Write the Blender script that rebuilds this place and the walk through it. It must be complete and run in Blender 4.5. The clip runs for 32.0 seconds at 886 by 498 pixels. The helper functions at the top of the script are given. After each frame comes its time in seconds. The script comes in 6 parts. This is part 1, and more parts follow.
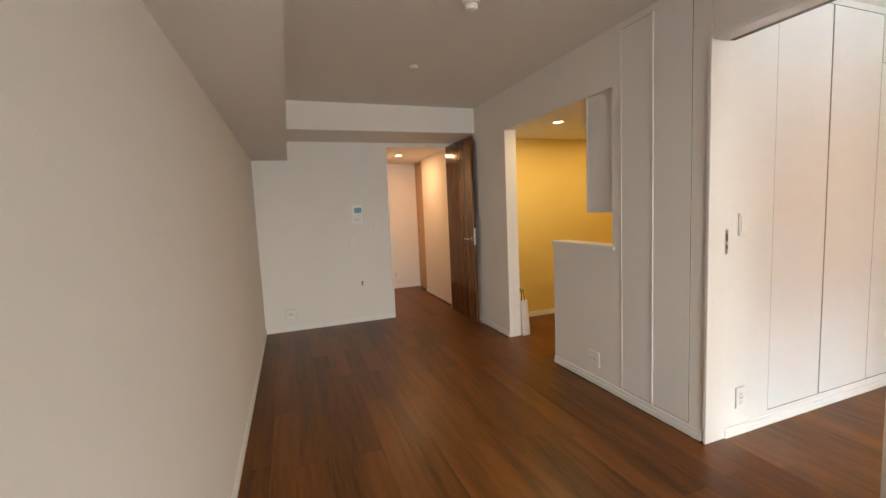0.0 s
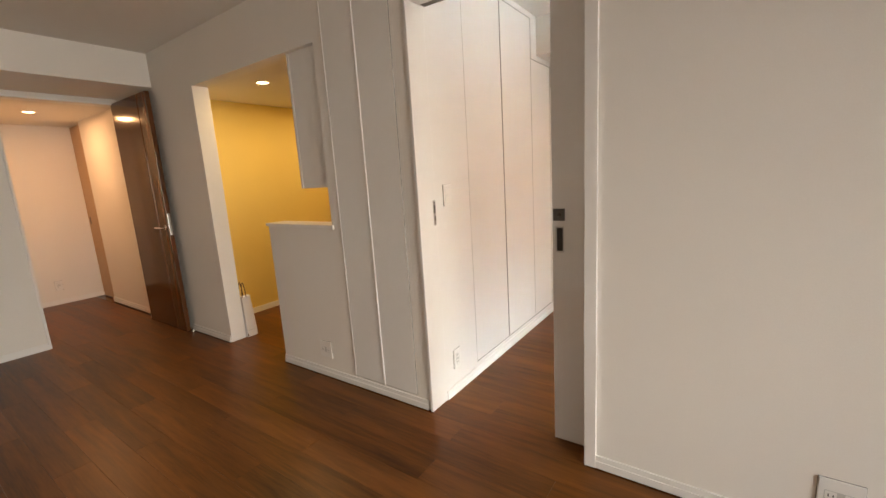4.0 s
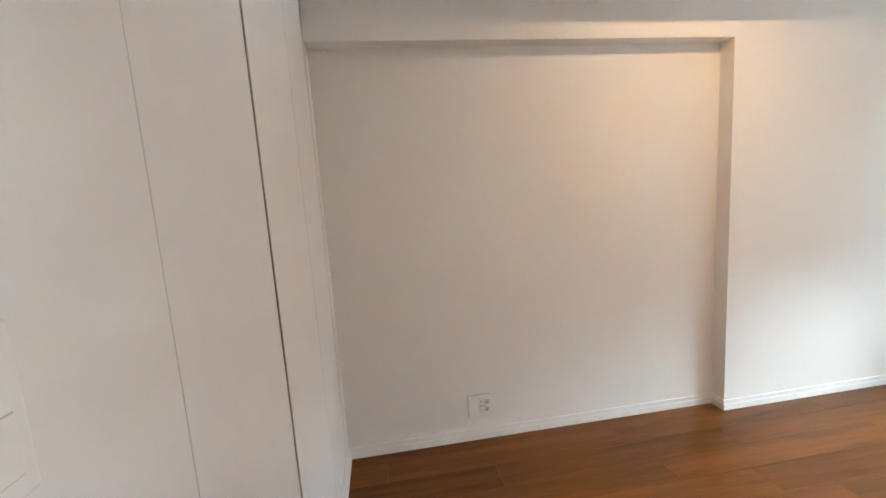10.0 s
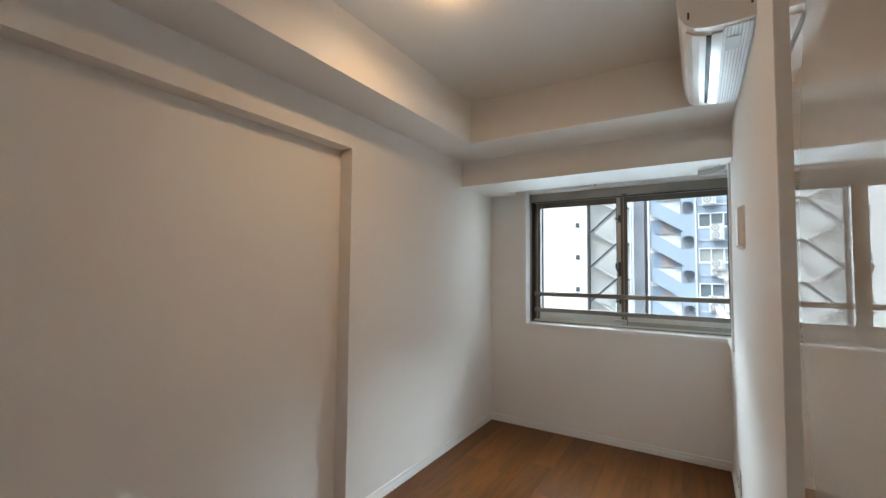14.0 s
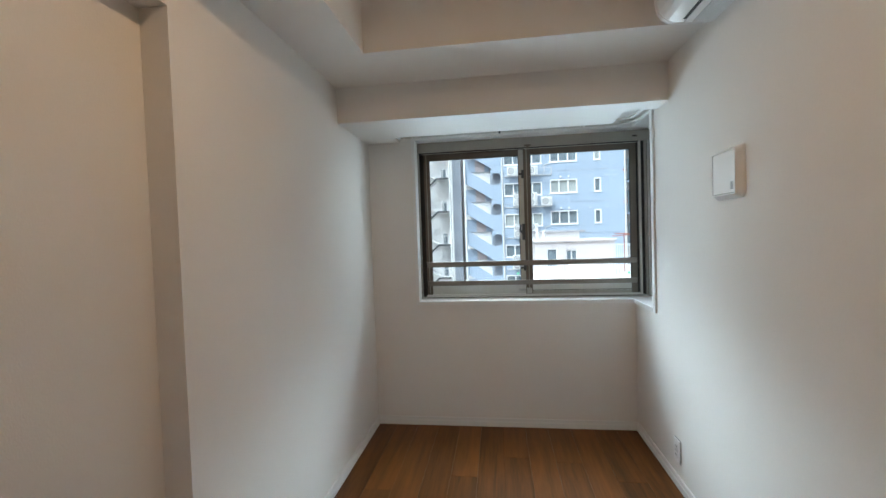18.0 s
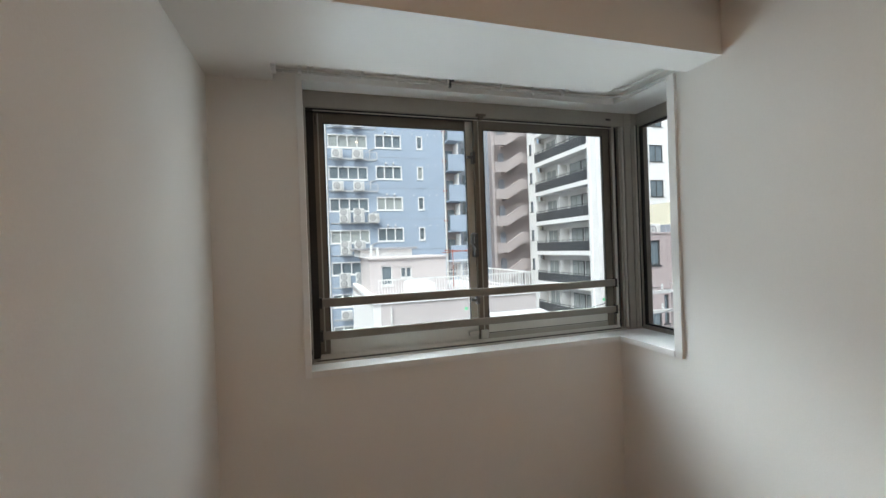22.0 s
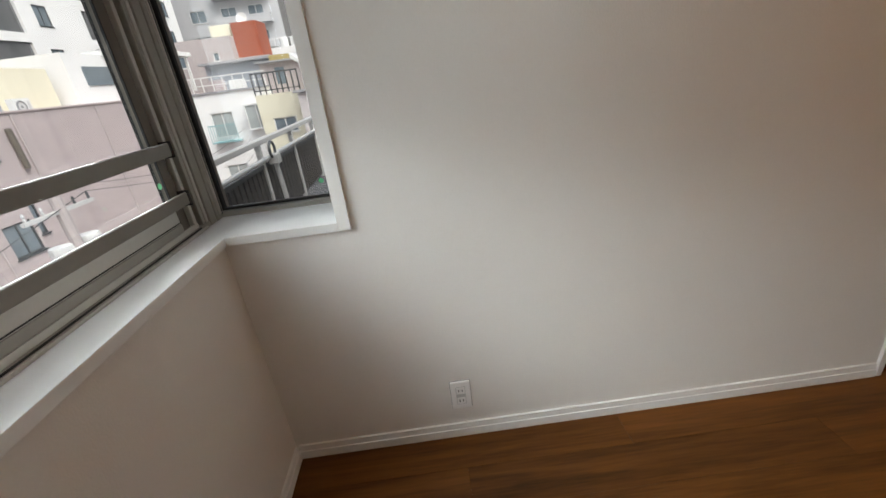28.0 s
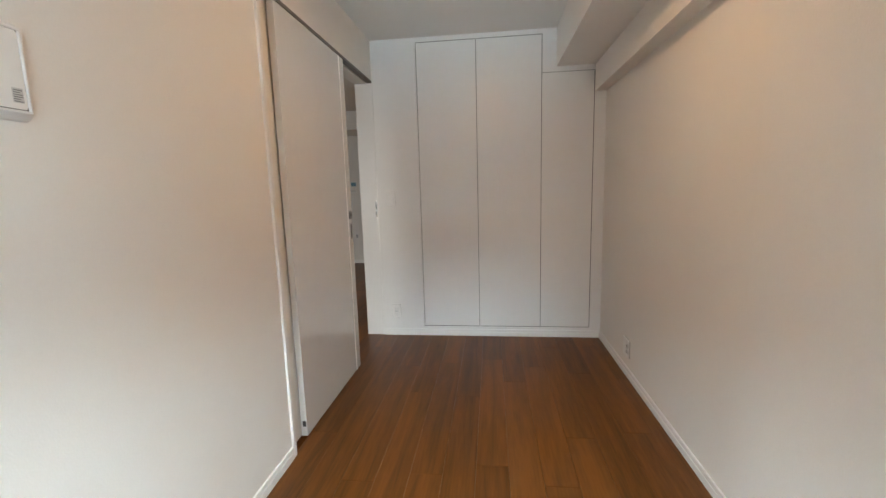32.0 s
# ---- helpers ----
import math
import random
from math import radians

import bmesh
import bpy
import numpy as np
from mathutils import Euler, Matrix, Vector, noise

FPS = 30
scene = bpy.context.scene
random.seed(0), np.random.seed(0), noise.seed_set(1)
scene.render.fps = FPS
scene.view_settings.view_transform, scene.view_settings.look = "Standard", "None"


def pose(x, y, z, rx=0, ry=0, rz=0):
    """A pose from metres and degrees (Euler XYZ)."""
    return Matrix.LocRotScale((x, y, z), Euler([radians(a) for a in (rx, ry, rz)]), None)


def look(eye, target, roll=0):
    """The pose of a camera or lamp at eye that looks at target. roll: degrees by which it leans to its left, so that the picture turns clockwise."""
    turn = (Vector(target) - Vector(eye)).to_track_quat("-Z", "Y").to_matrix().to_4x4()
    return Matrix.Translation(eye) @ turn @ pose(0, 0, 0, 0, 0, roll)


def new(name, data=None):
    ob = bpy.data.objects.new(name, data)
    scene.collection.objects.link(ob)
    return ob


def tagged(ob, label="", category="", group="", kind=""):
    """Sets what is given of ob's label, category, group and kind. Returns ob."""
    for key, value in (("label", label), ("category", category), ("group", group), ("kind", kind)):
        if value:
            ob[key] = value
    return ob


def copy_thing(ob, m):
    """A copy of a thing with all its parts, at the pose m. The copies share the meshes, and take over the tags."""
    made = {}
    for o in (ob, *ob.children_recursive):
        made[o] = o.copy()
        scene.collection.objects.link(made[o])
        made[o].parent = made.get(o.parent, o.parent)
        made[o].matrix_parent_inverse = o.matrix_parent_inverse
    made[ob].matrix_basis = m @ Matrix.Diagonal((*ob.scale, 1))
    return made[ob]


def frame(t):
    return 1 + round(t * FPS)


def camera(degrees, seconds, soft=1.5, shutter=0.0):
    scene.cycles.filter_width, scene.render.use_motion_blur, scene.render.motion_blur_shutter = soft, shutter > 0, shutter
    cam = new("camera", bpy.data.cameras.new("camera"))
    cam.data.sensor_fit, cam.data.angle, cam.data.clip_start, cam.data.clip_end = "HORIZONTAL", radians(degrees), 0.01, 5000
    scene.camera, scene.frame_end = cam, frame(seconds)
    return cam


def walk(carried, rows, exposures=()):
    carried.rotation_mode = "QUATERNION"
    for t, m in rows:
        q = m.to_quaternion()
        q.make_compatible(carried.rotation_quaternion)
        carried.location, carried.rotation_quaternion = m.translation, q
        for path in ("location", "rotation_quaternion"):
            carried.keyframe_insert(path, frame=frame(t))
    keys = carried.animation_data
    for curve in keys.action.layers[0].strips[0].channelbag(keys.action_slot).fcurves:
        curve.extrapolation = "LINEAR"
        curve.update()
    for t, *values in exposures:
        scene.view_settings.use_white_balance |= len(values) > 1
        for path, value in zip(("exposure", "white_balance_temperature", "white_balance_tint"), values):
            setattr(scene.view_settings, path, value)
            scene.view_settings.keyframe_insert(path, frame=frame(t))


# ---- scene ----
cam = camera(94.1, 32.0)

PATH = [
    (0, (-2.097, -1.565, 1.374), (-1.409, 0.304, 1.183), -2.6),
    (0.5, (-2.085, -1.567, 1.379), (-1.283, 0.247, 1.125), -3.3),
    (1, (-2.077, -1.581, 1.364), (-1.121, 0.15, 1.062), -3.7),
    (1.5, (-2.059, -1.596, 1.355), (-0.925, 0.017, 1.014), -4.0),
    (2, (-2.04, -1.605, 1.346), (-0.745, -0.125, 0.985), -3.9),
    (2.5, (-2.045, -1.588, 1.35), (-0.624, -0.232, 0.973), -4.0),
    (3, (-1.977, -1.523, 1.341), (-0.473, -0.258, 0.968), -3.8),
    (3.5, (-1.82, -1.426, 1.352), (-0.26, -0.229, 0.987), -3.7),
    (4, (-1.713, -1.345, 1.337), (-0.107, -0.208, 0.981), -3.5),
    (4.5, (-1.609, -1.202, 1.343), (0.044, -0.133, 0.988), -3.4),
    (6.5, (-0.98, -0.736, 1.335), (0.849, -0.013, 0.971), -3.1),
    (7, (-0.868, -0.595, 1.328), (0.996, 0.025, 0.954), -3.2),
    (7.5, (-0.692, -0.506, 1.324), (1.203, 0.013, 0.951), -3.5),
    (8, (-0.519, -0.442, 1.331), (1.406, -0.046, 0.963), -3.7),
    (8.5, (-0.383, -0.37, 1.327), (1.57, -0.123, 0.971), -3.9),
    (9, (-0.264, -0.285, 1.332), (1.707, -0.208, 0.998), -4.2),
    (9.5, (-0.171, -0.26, 1.325), (1.802, -0.353, 1.016), -4.1),
    (10, (-0.019, -0.258, 1.342), (1.94, -0.55, 1.066), -3.8),
    (10.5, (0.082, -0.281, 1.336), (1.995, -0.822, 1.119), -3.1),
    (11, (0.165, -0.329, 1.358), (1.985, -1.143, 1.197), -2.0),
    (11.5, (0.247, -0.39, 1.365), (1.936, -1.459, 1.301), -0.9),
    (12, (0.319, -0.425, 1.387), (1.821, -1.746, 1.419), -0.1),
    (12.5, (0.34, -0.434, 1.387), (1.66, -1.933, 1.493), -0.1),
    (13, (0.327, -0.453, 1.378), (1.527, -2.047, 1.513), 0.1),
    (13.5, (0.328, -0.454, 1.373), (1.439, -2.112, 1.5), 0.3),
    (14, (0.308, -0.457, 1.356), (1.36, -2.155, 1.451), 0.5),
    (14.5, (0.306, -0.463, 1.366), (1.303, -2.196, 1.405), 0.3),
    (16.5, (0.589, -0.711, 1.324), (1.211, -2.61, 1.26), -1.7),
    (17, (0.794, -0.801, 1.36), (1.282, -2.739, 1.266), -1.75),
    (17.5, (0.937, -0.869, 1.352), (1.306, -2.833, 1.267), -1.7),
    (18, (1.036, -1.047, 1.348), (1.298, -3.029, 1.287), -1.9),
    (18.5, (1.084, -1.208, 1.363), (1.264, -3.2, 1.307), -1.9),
    (19, (1.192, -1.338, 1.366), (1.269, -3.336, 1.322), -2.1),
    (19.5, (1.304, -1.46, 1.362), (1.271, -3.459, 1.317), -2.3),
    (20, (1.362, -1.627, 1.351), (1.216, -3.621, 1.303), -2.5),
    (20.5, (1.398, -1.822, 1.359), (1.139, -3.804, 1.311), -2.5),
    (21, (1.451, -1.967, 1.35), (1.073, -3.93, 1.312), -2.4),
    (21.5, (1.543, -2.113, 1.361), (1.05, -4.051, 1.339), -2.1),
    (22, (1.565, -2.23, 1.355), (0.976, -4.141, 1.348), -2.0),
    (22.5, (1.538, -2.385, 1.368), (0.882, -4.274, 1.357), -2.0),
    (23, (1.517, -2.463, 1.364), (0.81, -4.333, 1.321), -1.8),
    (23.5, (1.508, -2.477, 1.351), (0.739, -4.32, 1.247), -1.8),
    (24, (1.505, -2.512, 1.338), (0.64, -4.305, 1.145), -1.9),
    (24.5, (1.507, -2.628, 1.32), (0.516, -4.341, 1.027), -2.6),
    (26.5, (1.377, -3.064, 1.263), (-0.266, -4.003, 0.613), -5.5),
    (27, (1.345, -3.174, 1.269), (-0.412, -3.81, 0.557), -6.1),
    (27.5, (1.328, -3.286, 1.262), (-0.497, -3.592, 0.502), -6.7),
    (28, (1.275, -3.326, 1.254), (-0.56, -3.295, 0.459), -7.4),
    (28.5, (1.201, -3.383, 1.249), (-0.592, -2.997, 0.452), -7.0),
    (29, (1.171, -3.395, 1.248), (-0.464, -2.548, 0.467), -6.1),
    (29.5, (1.115, -3.406, 1.249), (-0.223, -2.122, 0.5), -4.8),
    (30, (1.107, -3.45, 1.293), (0.109, -1.869, 0.582), -4.5),
    (30.5, (1.108, -3.478, 1.294), (0.426, -1.708, 0.659), -3.7),
    (31, (1.112, -3.503, 1.3), (0.659, -1.627, 0.777), -2.8),
    (31.5, (1.1, -3.514, 1.296), (0.787, -1.578, 0.904), -2.0),
    (32, (1.117, -3.509, 1.292), (0.88, -1.545, 1.003), -1.6),
]
EXPOSURES = [
    (0.0, 2.45, 7750, 9), (4.0, 2.4, 8400, 11), (7.0, 2.4, 7150, 3), (8.0, 2.5, 6900, 0), (9.0, 2.25, 6200, -1), (10.5, 1.85, 6850, 6),
    (12.0, 1.2, 7000, 5), (14.0, 0.92, 6750, 4), (17.0, 0.85, 6500, 2), (20.0, 0.75, 6700, 4), (22.0, 0.45, 7250, 7), (23.0, 0.15, 7650, 9), (24.5, 0.1, 7750, 10), (26.5, 0.05, 7900, 11),
    (28.0, 0.3, 7800, 12), (30.0, 0.9, 7750, 15), (32.0, 1.35, 7150, 6)]
walk(cam, [(t, look(e, g, r)) for t, e, g, r in PATH], exposures=EXPOSURES)

# ---- world, sun, large lights ----
world = bpy.data.worlds.new("sky")
scene.world = world
world.use_nodes = True
wn = world.node_tree.nodes
sky = wn.new("ShaderNodeTexSky")
sky.sky_type = 'NISHITA'
sky.sun_disc = False
sky.sun_elevation = radians(58)
sky.sun_rotation = radians(43)
sky.air_density = 1.0
sky.dust_density = 4.0
wn["Background"].inputs[1].default_value = 0.15
world.node_tree.links.new(sky.outputs[0], wn["Background"].inputs[0])

sun_data = bpy.data.lights.new("sun", 'SUN')
sun_data.energy = 4.8
sun_data.angle = radians(60)
sun_data.color = (0.66, 0.82, 1.0)
sun = new("sun", sun_data)
sun.matrix_world = look((18, 20, 44), (0, 0, 0))


def area_lamp(name, eye, target, sx, sy, watts, color, shape='RECTANGLE', spread=180.0):
    d = bpy.data.lights.new(name, 'AREA')
    d.shape = shape
    d.spread = radians(spread)
    d.size, d.size_y, d.energy, d.color = sx, sy, watts, color
    ob = new(name, d)
    ob.matrix_world = look(eye, target)
    return ob


area_lamp("balcony_window_daylight", (-1.5, -3.50, 1.12), (-1.5, 0, 0.45), 1.5, 1.9, 4.5, (0.94, 0.965, 1.0), spread=84.0)
area_lamp("balcony_window_daylight", (-1.45, -3.50, 1.45), (-1.45, -1.0, 0.0), 1.7, 1.2, 1.6, (0.94, 0.965, 1.0), spread=64.0)
# daylight in the bedroom window's opening: from the sky above, from the street below, and slanting in from both sides
DAY = (0.70, 0.85, 1.0)
SKY_BLUE = (0.60, 0.80, 1.0)


def window_light(x, z, width, height, azimuth, rise, spread, watts, color=DAY):
    a, e = radians(azimuth), radians(rise)
    aim = (x + math.sin(a) * math.cos(e), -4.20 + math.cos(a) * math.cos(e), z + math.sin(e))
    area_lamp("bedroom_window_daylight", (x, -4.20, z), aim, width, height, watts, color, spread=spread)


window_light(0.82, 1.22, 1.40, 0.50, 0, -38, 54, 4.0)
window_light(0.82, 1.12, 1.40, 0.36, 0, -16, 23, 1.10, SKY_BLUE)
window_light(0.82, 1.62, 1.40, 0.50, 0, 15, 26, 1.05, SKY_BLUE)
window_light(0.60, 1.15, 0.90, 0.40, 36, -36, 54, 4.2)
window_light(1.05, 1.22, 0.90, 0.50, -32, -34, 54, 3.6)
window_light(0.82, 1.62, 1.40, 0.50, 0, 33, 54, 1.0)
window_light(1.22, 1.43, 0.56, 0.95, 62, 0, 56, 0.75)
window_light(1.10, 1.43, 0.80, 0.90, -50, 0, 46, 1.0)
window_light(0.82, 1.88, 1.40, 0.14, 0, -66, 50, 0.7)
area_lamp("kitchen_downlight_glow", (0.50, 2.02, 2.162), (0.50, 2.02, 0), 0.08, 0.08, 1.45, (1.0, 0.75, 0.43), 'DISK')
area_lamp("kitchen_downlight_glow", (1.30, 2.02, 2.162), (1.30, 2.02, 0), 0.08, 0.08, 1.45, (1.0, 0.75, 0.43), 'DISK')
area_lamp("hall_downlight_glow", (-0.49, 4.55, 2.198), (-0.49, 4.55, 0), 0.08, 0.08, 1.95, (1.0, 0.56, 0.30), 'DISK')
bulb_light = bpy.data.lights.new("ceiling_bulb_glow", 'POINT')
bulb_light.energy, bulb_light.color, bulb_light.shadow_soft_size = 0.75, (1.0, 0.62, 0.35), 0.025
new("ceiling_bulb_glow", bulb_light).location = (1.15, -1.84, 2.425)
area_lamp("ceiling_bulb_glow", (1.15, -1.84, 2.43), (1.15, -1.84, 0), 0.05, 0.05, 2.7, (1.0, 0.62, 0.35), 'DISK')

# ---- materials ----


def principled(name, color, rough=0.5, metal=0.0, spec=0.5):
    m = bpy.data.materials.new(name)
    m.use_nodes = True
    b = m.node_tree.nodes["Principled BSDF"]
    b.inputs["Base Color"].default_value = (*color, 1)
    b.inputs["Roughness"].default_value = rough
    b.inputs["Metallic"].default_value = metal
    b.inputs["Specular IOR Level"].default_value = spec
    return m


def add_noise(m, color, amount=0.08, scale=3.0, fine=60.0, bump=0.15, bump_scale=400.0, stretch=(1, 1, 1), dist=0.002, rough=None):
    """Variation at two scales, and a fine relief."""
    nt = m.node_tree
    n, l = nt.nodes, nt.links
    b = n["Principled BSDF"]
    co = n.new("ShaderNodeTexCoord")
    mp = n.new("ShaderNodeMapping")
    mp.inputs["Scale"].default_value = stretch
    l.new(co.outputs["Object"], mp.inputs[0])
    big, small = n.new("ShaderNodeTexNoise"), n.new("ShaderNodeTexNoise")
    big.inputs["Scale"].default_value, small.inputs["Scale"].default_value = scale, fine
    big.inputs["Detail"].default_value = 6
    small.inputs["Detail"].default_value = 3
    for t in (big, small):
        l.new(mp.outputs[0], t.inputs["Vector"])
    mix = n.new("ShaderNodeMix")
    mix.inputs["Factor"].default_value = 0.35
    l.new(big.outputs["Fac"], mix.inputs["A"])
    l.new(small.outputs["Fac"], mix.inputs["B"])
    ramp = n.new("ShaderNodeValToRGB")
    e = ramp.color_ramp.elements
    e[0].position, e[1].position = 0.3, 0.7
    e[0].color = (*[c * (1 - amount) for c in color], 1)
    e[1].color = (*[min(1, c * (1 + amount)) for c in color], 1)
    l.new(mix.outputs["Result"], ramp.inputs[0])
    l.new(ramp.outputs[0], b.inputs["Base Color"])
    if rough:
        mr = n.new("ShaderNodeMapRange")
        mr.inputs["To Min"].default_value, mr.inputs["To Max"].default_value = rough
        l.new(big.outputs["Fac"], mr.inputs["Value"])
        l.new(mr.outputs[0], b.inputs["Roughness"])
    if bump:
        t = n.new("ShaderNodeTexNoise")
        t.inputs["Scale"].default_value = bump_scale
        t.inputs["Detail"].default_value = 4
        l.new(mp.outputs[0], t.inputs["Vector"])
        bp = n.new("ShaderNodeBump")
        bp.inputs["Strength"].default_value = bump
        bp.inputs["Distance"].default_value = dist
        l.new(t.outputs["Fac"], bp.inputs["Height"])
        l.new(bp.outputs[0], b.inputs["Normal"])
    return m


def surface(name, color, roughness=0.5, metal=0.0, **kw):
    return add_noise(principled(name, color, roughness, metal), color, **kw)


WALLPAPER = surface("wallpaper", (0.805, 0.778, 0.74), 0.8, amount=0.025, scale=1.3, fine=220, bump=0.40, bump_scale=230, stretch=(1, 1, 0.65), dist=0.0014)
CEILING = surface("ceiling_paper", (0.78, 0.757, 0.715), 0.85, amount=0.02, scale=1.1, fine=150, bump=0.3, bump_scale=190, dist=0.001)
YELLOW = surface("yellow_wallpaper", (0.80, 0.61, 0.22), 0.8, amount=0.05, scale=1.5, fine=200, bump=0.4, bump_scale=170, dist=0.001)
TRIM = surface("trim_white", (0.82, 0.81, 0.79), 0.38, amount=0.02, scale=2.5, fine=30, bump=0.03, bump_scale=60)
PANEL = surface("panel_white", (0.80, 0.79, 0.77), 0.3, amount=0.02, scale=1.2, fine=20, bump=0.02, bump_scale=40)
LACQUER = surface("gloss_lacquer", (0.74, 0.725, 0.70), 0.08, amount=0.02, scale=1.0, fine=20, bump=0.0, rough=(0.008, 0.03))
FLAP = surface("satin_white_flap", (0.80, 0.79, 0.77), 0.12, amount=0.02, scale=3, fine=30, bump=0.02, bump_scale=60)
FLAP.node_tree.nodes["Principled BSDF"].inputs["Specular IOR Level"].default_value = 0.3
PLASTIC = surface("white_plastic", (0.82, 0.81, 0.79), 0.35, amount=0.015, scale=6, fine=80, bump=0.02, bump_scale=300)
GUARD_BAR = surface("grey_brown_aluminium_bar", (0.25, 0.23, 0.205), 0.5, 0.3, amount=0.06, scale=4, fine=90, bump=0.04, bump_scale=260)
FAN_GREY = surface("fan_opening_grey", (0.27, 0.275, 0.28), 0.6, amount=0.08, scale=3, fine=20, bump=0.05)
PLASTIC_GREY = surface("grey_plastic_and_gap_shade", (0.55, 0.55, 0.54), 0.4, amount=0.03, scale=6, fine=80, bump=0.02, bump_scale=300)
CASING_TAN = surface("tan_casing_paint", (0.52, 0.34, 0.20), 0.5, amount=0.06, scale=3, fine=40, bump=0.03)
# shade of the closet door gaps, put into a dark brown
SEAM = surface("door_gap_shade_brown", (0.12, 0.105, 0.09), 0.8, amount=0.1, bump=0.02)
DARKSTEEL = surface("dark_steel", (0.095, 0.09, 0.085), 0.28, 1.0, amount=0.08, scale=8, fine=90, bump=0.03, bump_scale=200)
BAG_CORD = surface("brown_cord_and_shadow", (0.10, 0.045, 0.025), 0.8, amount=0.15, fine=200, bump=0.2)
DARK = surface("dark_gap", (0.03, 0.027, 0.025), 0.7, amount=0.1, bump=0.05)
# grey for the shaded side of the closet's finger-pull edge
PULL = surface("pull_edge_shade_grey", (0.32, 0.305, 0.29), 0.5, amount=0.06, bump=0.03)
# dark grey for tracks and joints, and for shade painted in gaps and interiors
GAP = surface("track_grey_and_gap_shade", (0.20, 0.19, 0.18), 0.7, amount=0.1, bump=0.05)
STEEL = surface("satin_steel", (0.50, 0.49, 0.47), 0.42, 1.0, amount=0.06, scale=8, fine=90, bump=0.04, bump_scale=200)
CHROME = surface("chrome", (0.75, 0.75, 0.74), 0.12, 1.0, amount=0.03, scale=8, fine=90, bump=0.02, bump_scale=100)
# the window's one aluminium in three tones: plain, shaded by backlight, and daylit
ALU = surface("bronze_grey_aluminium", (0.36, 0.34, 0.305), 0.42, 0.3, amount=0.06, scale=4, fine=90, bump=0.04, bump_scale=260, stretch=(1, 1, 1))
ALU_BROWN_AND_SHADE = surface("brown_and_shaded_aluminium", (0.15, 0.128, 0.105), 0.42, 0.3, amount=0.08, scale=4, fine=90, bump=0.04, bump_scale=260)
ALU_PALE_AND_LIT = surface("pale_and_lit_aluminium", (0.58, 0.565, 0.53), 0.4, 0.25, amount=0.05, scale=4, fine=90, bump=0.03, bump_scale=260)
LOUVRE = surface("grey_louvre_slats", (0.21, 0.215, 0.22), 0.5, 0.2, amount=0.12, scale=1, fine=9, bump=0.03, bump_scale=30)
# black of gaskets, also painted into recesses and slots as their shade
ALU_DARK = surface("gasket_and_recess_black", (0.018, 0.018, 0.018), 0.6, amount=0.1, scale=4, fine=60, bump=0.05)
RAIL_WHITE = surface("rail_enamel", (0.62, 0.61, 0.58), 0.3, 0.3, amount=0.04, scale=9, fine=70, bump=0.03)
BAG = surface("white_paper_bag", (0.80, 0.78, 0.80), 0.55, amount=0.03, scale=8, fine=60, bump=0.12, bump_scale=20, dist=0.004)
lacquer = LACQUER.node_tree.nodes["Principled BSDF"].inputs
lacquer["Coat Weight"].default_value, lacquer["Coat Roughness"].default_value, lacquer["Coat IOR"].default_value = 1.0, 0.004, 1.75
GREEN = principled("green_sticker", (0.10, 0.80, 0.32), 0.6)
GREEN.node_tree.nodes["Principled BSDF"].inputs["Transmission Weight"].default_value = 0.6
PRINT = principled("printed_grey", (0.18, 0.18, 0.18), 0.6)
SCREEN = principled("blue_lcd", (0.18, 0.34, 0.46), 0.2)
BULB = principled("lamp_glow", (1, 0.9, 0.8), 0.4)
BULB.node_tree.nodes["Principled BSDF"].inputs["Emission Color"].default_value = (1, 0.72, 0.45, 1)
BULB.node_tree.nodes["Principled BSDF"].inputs["Emission Strength"].default_value = 4


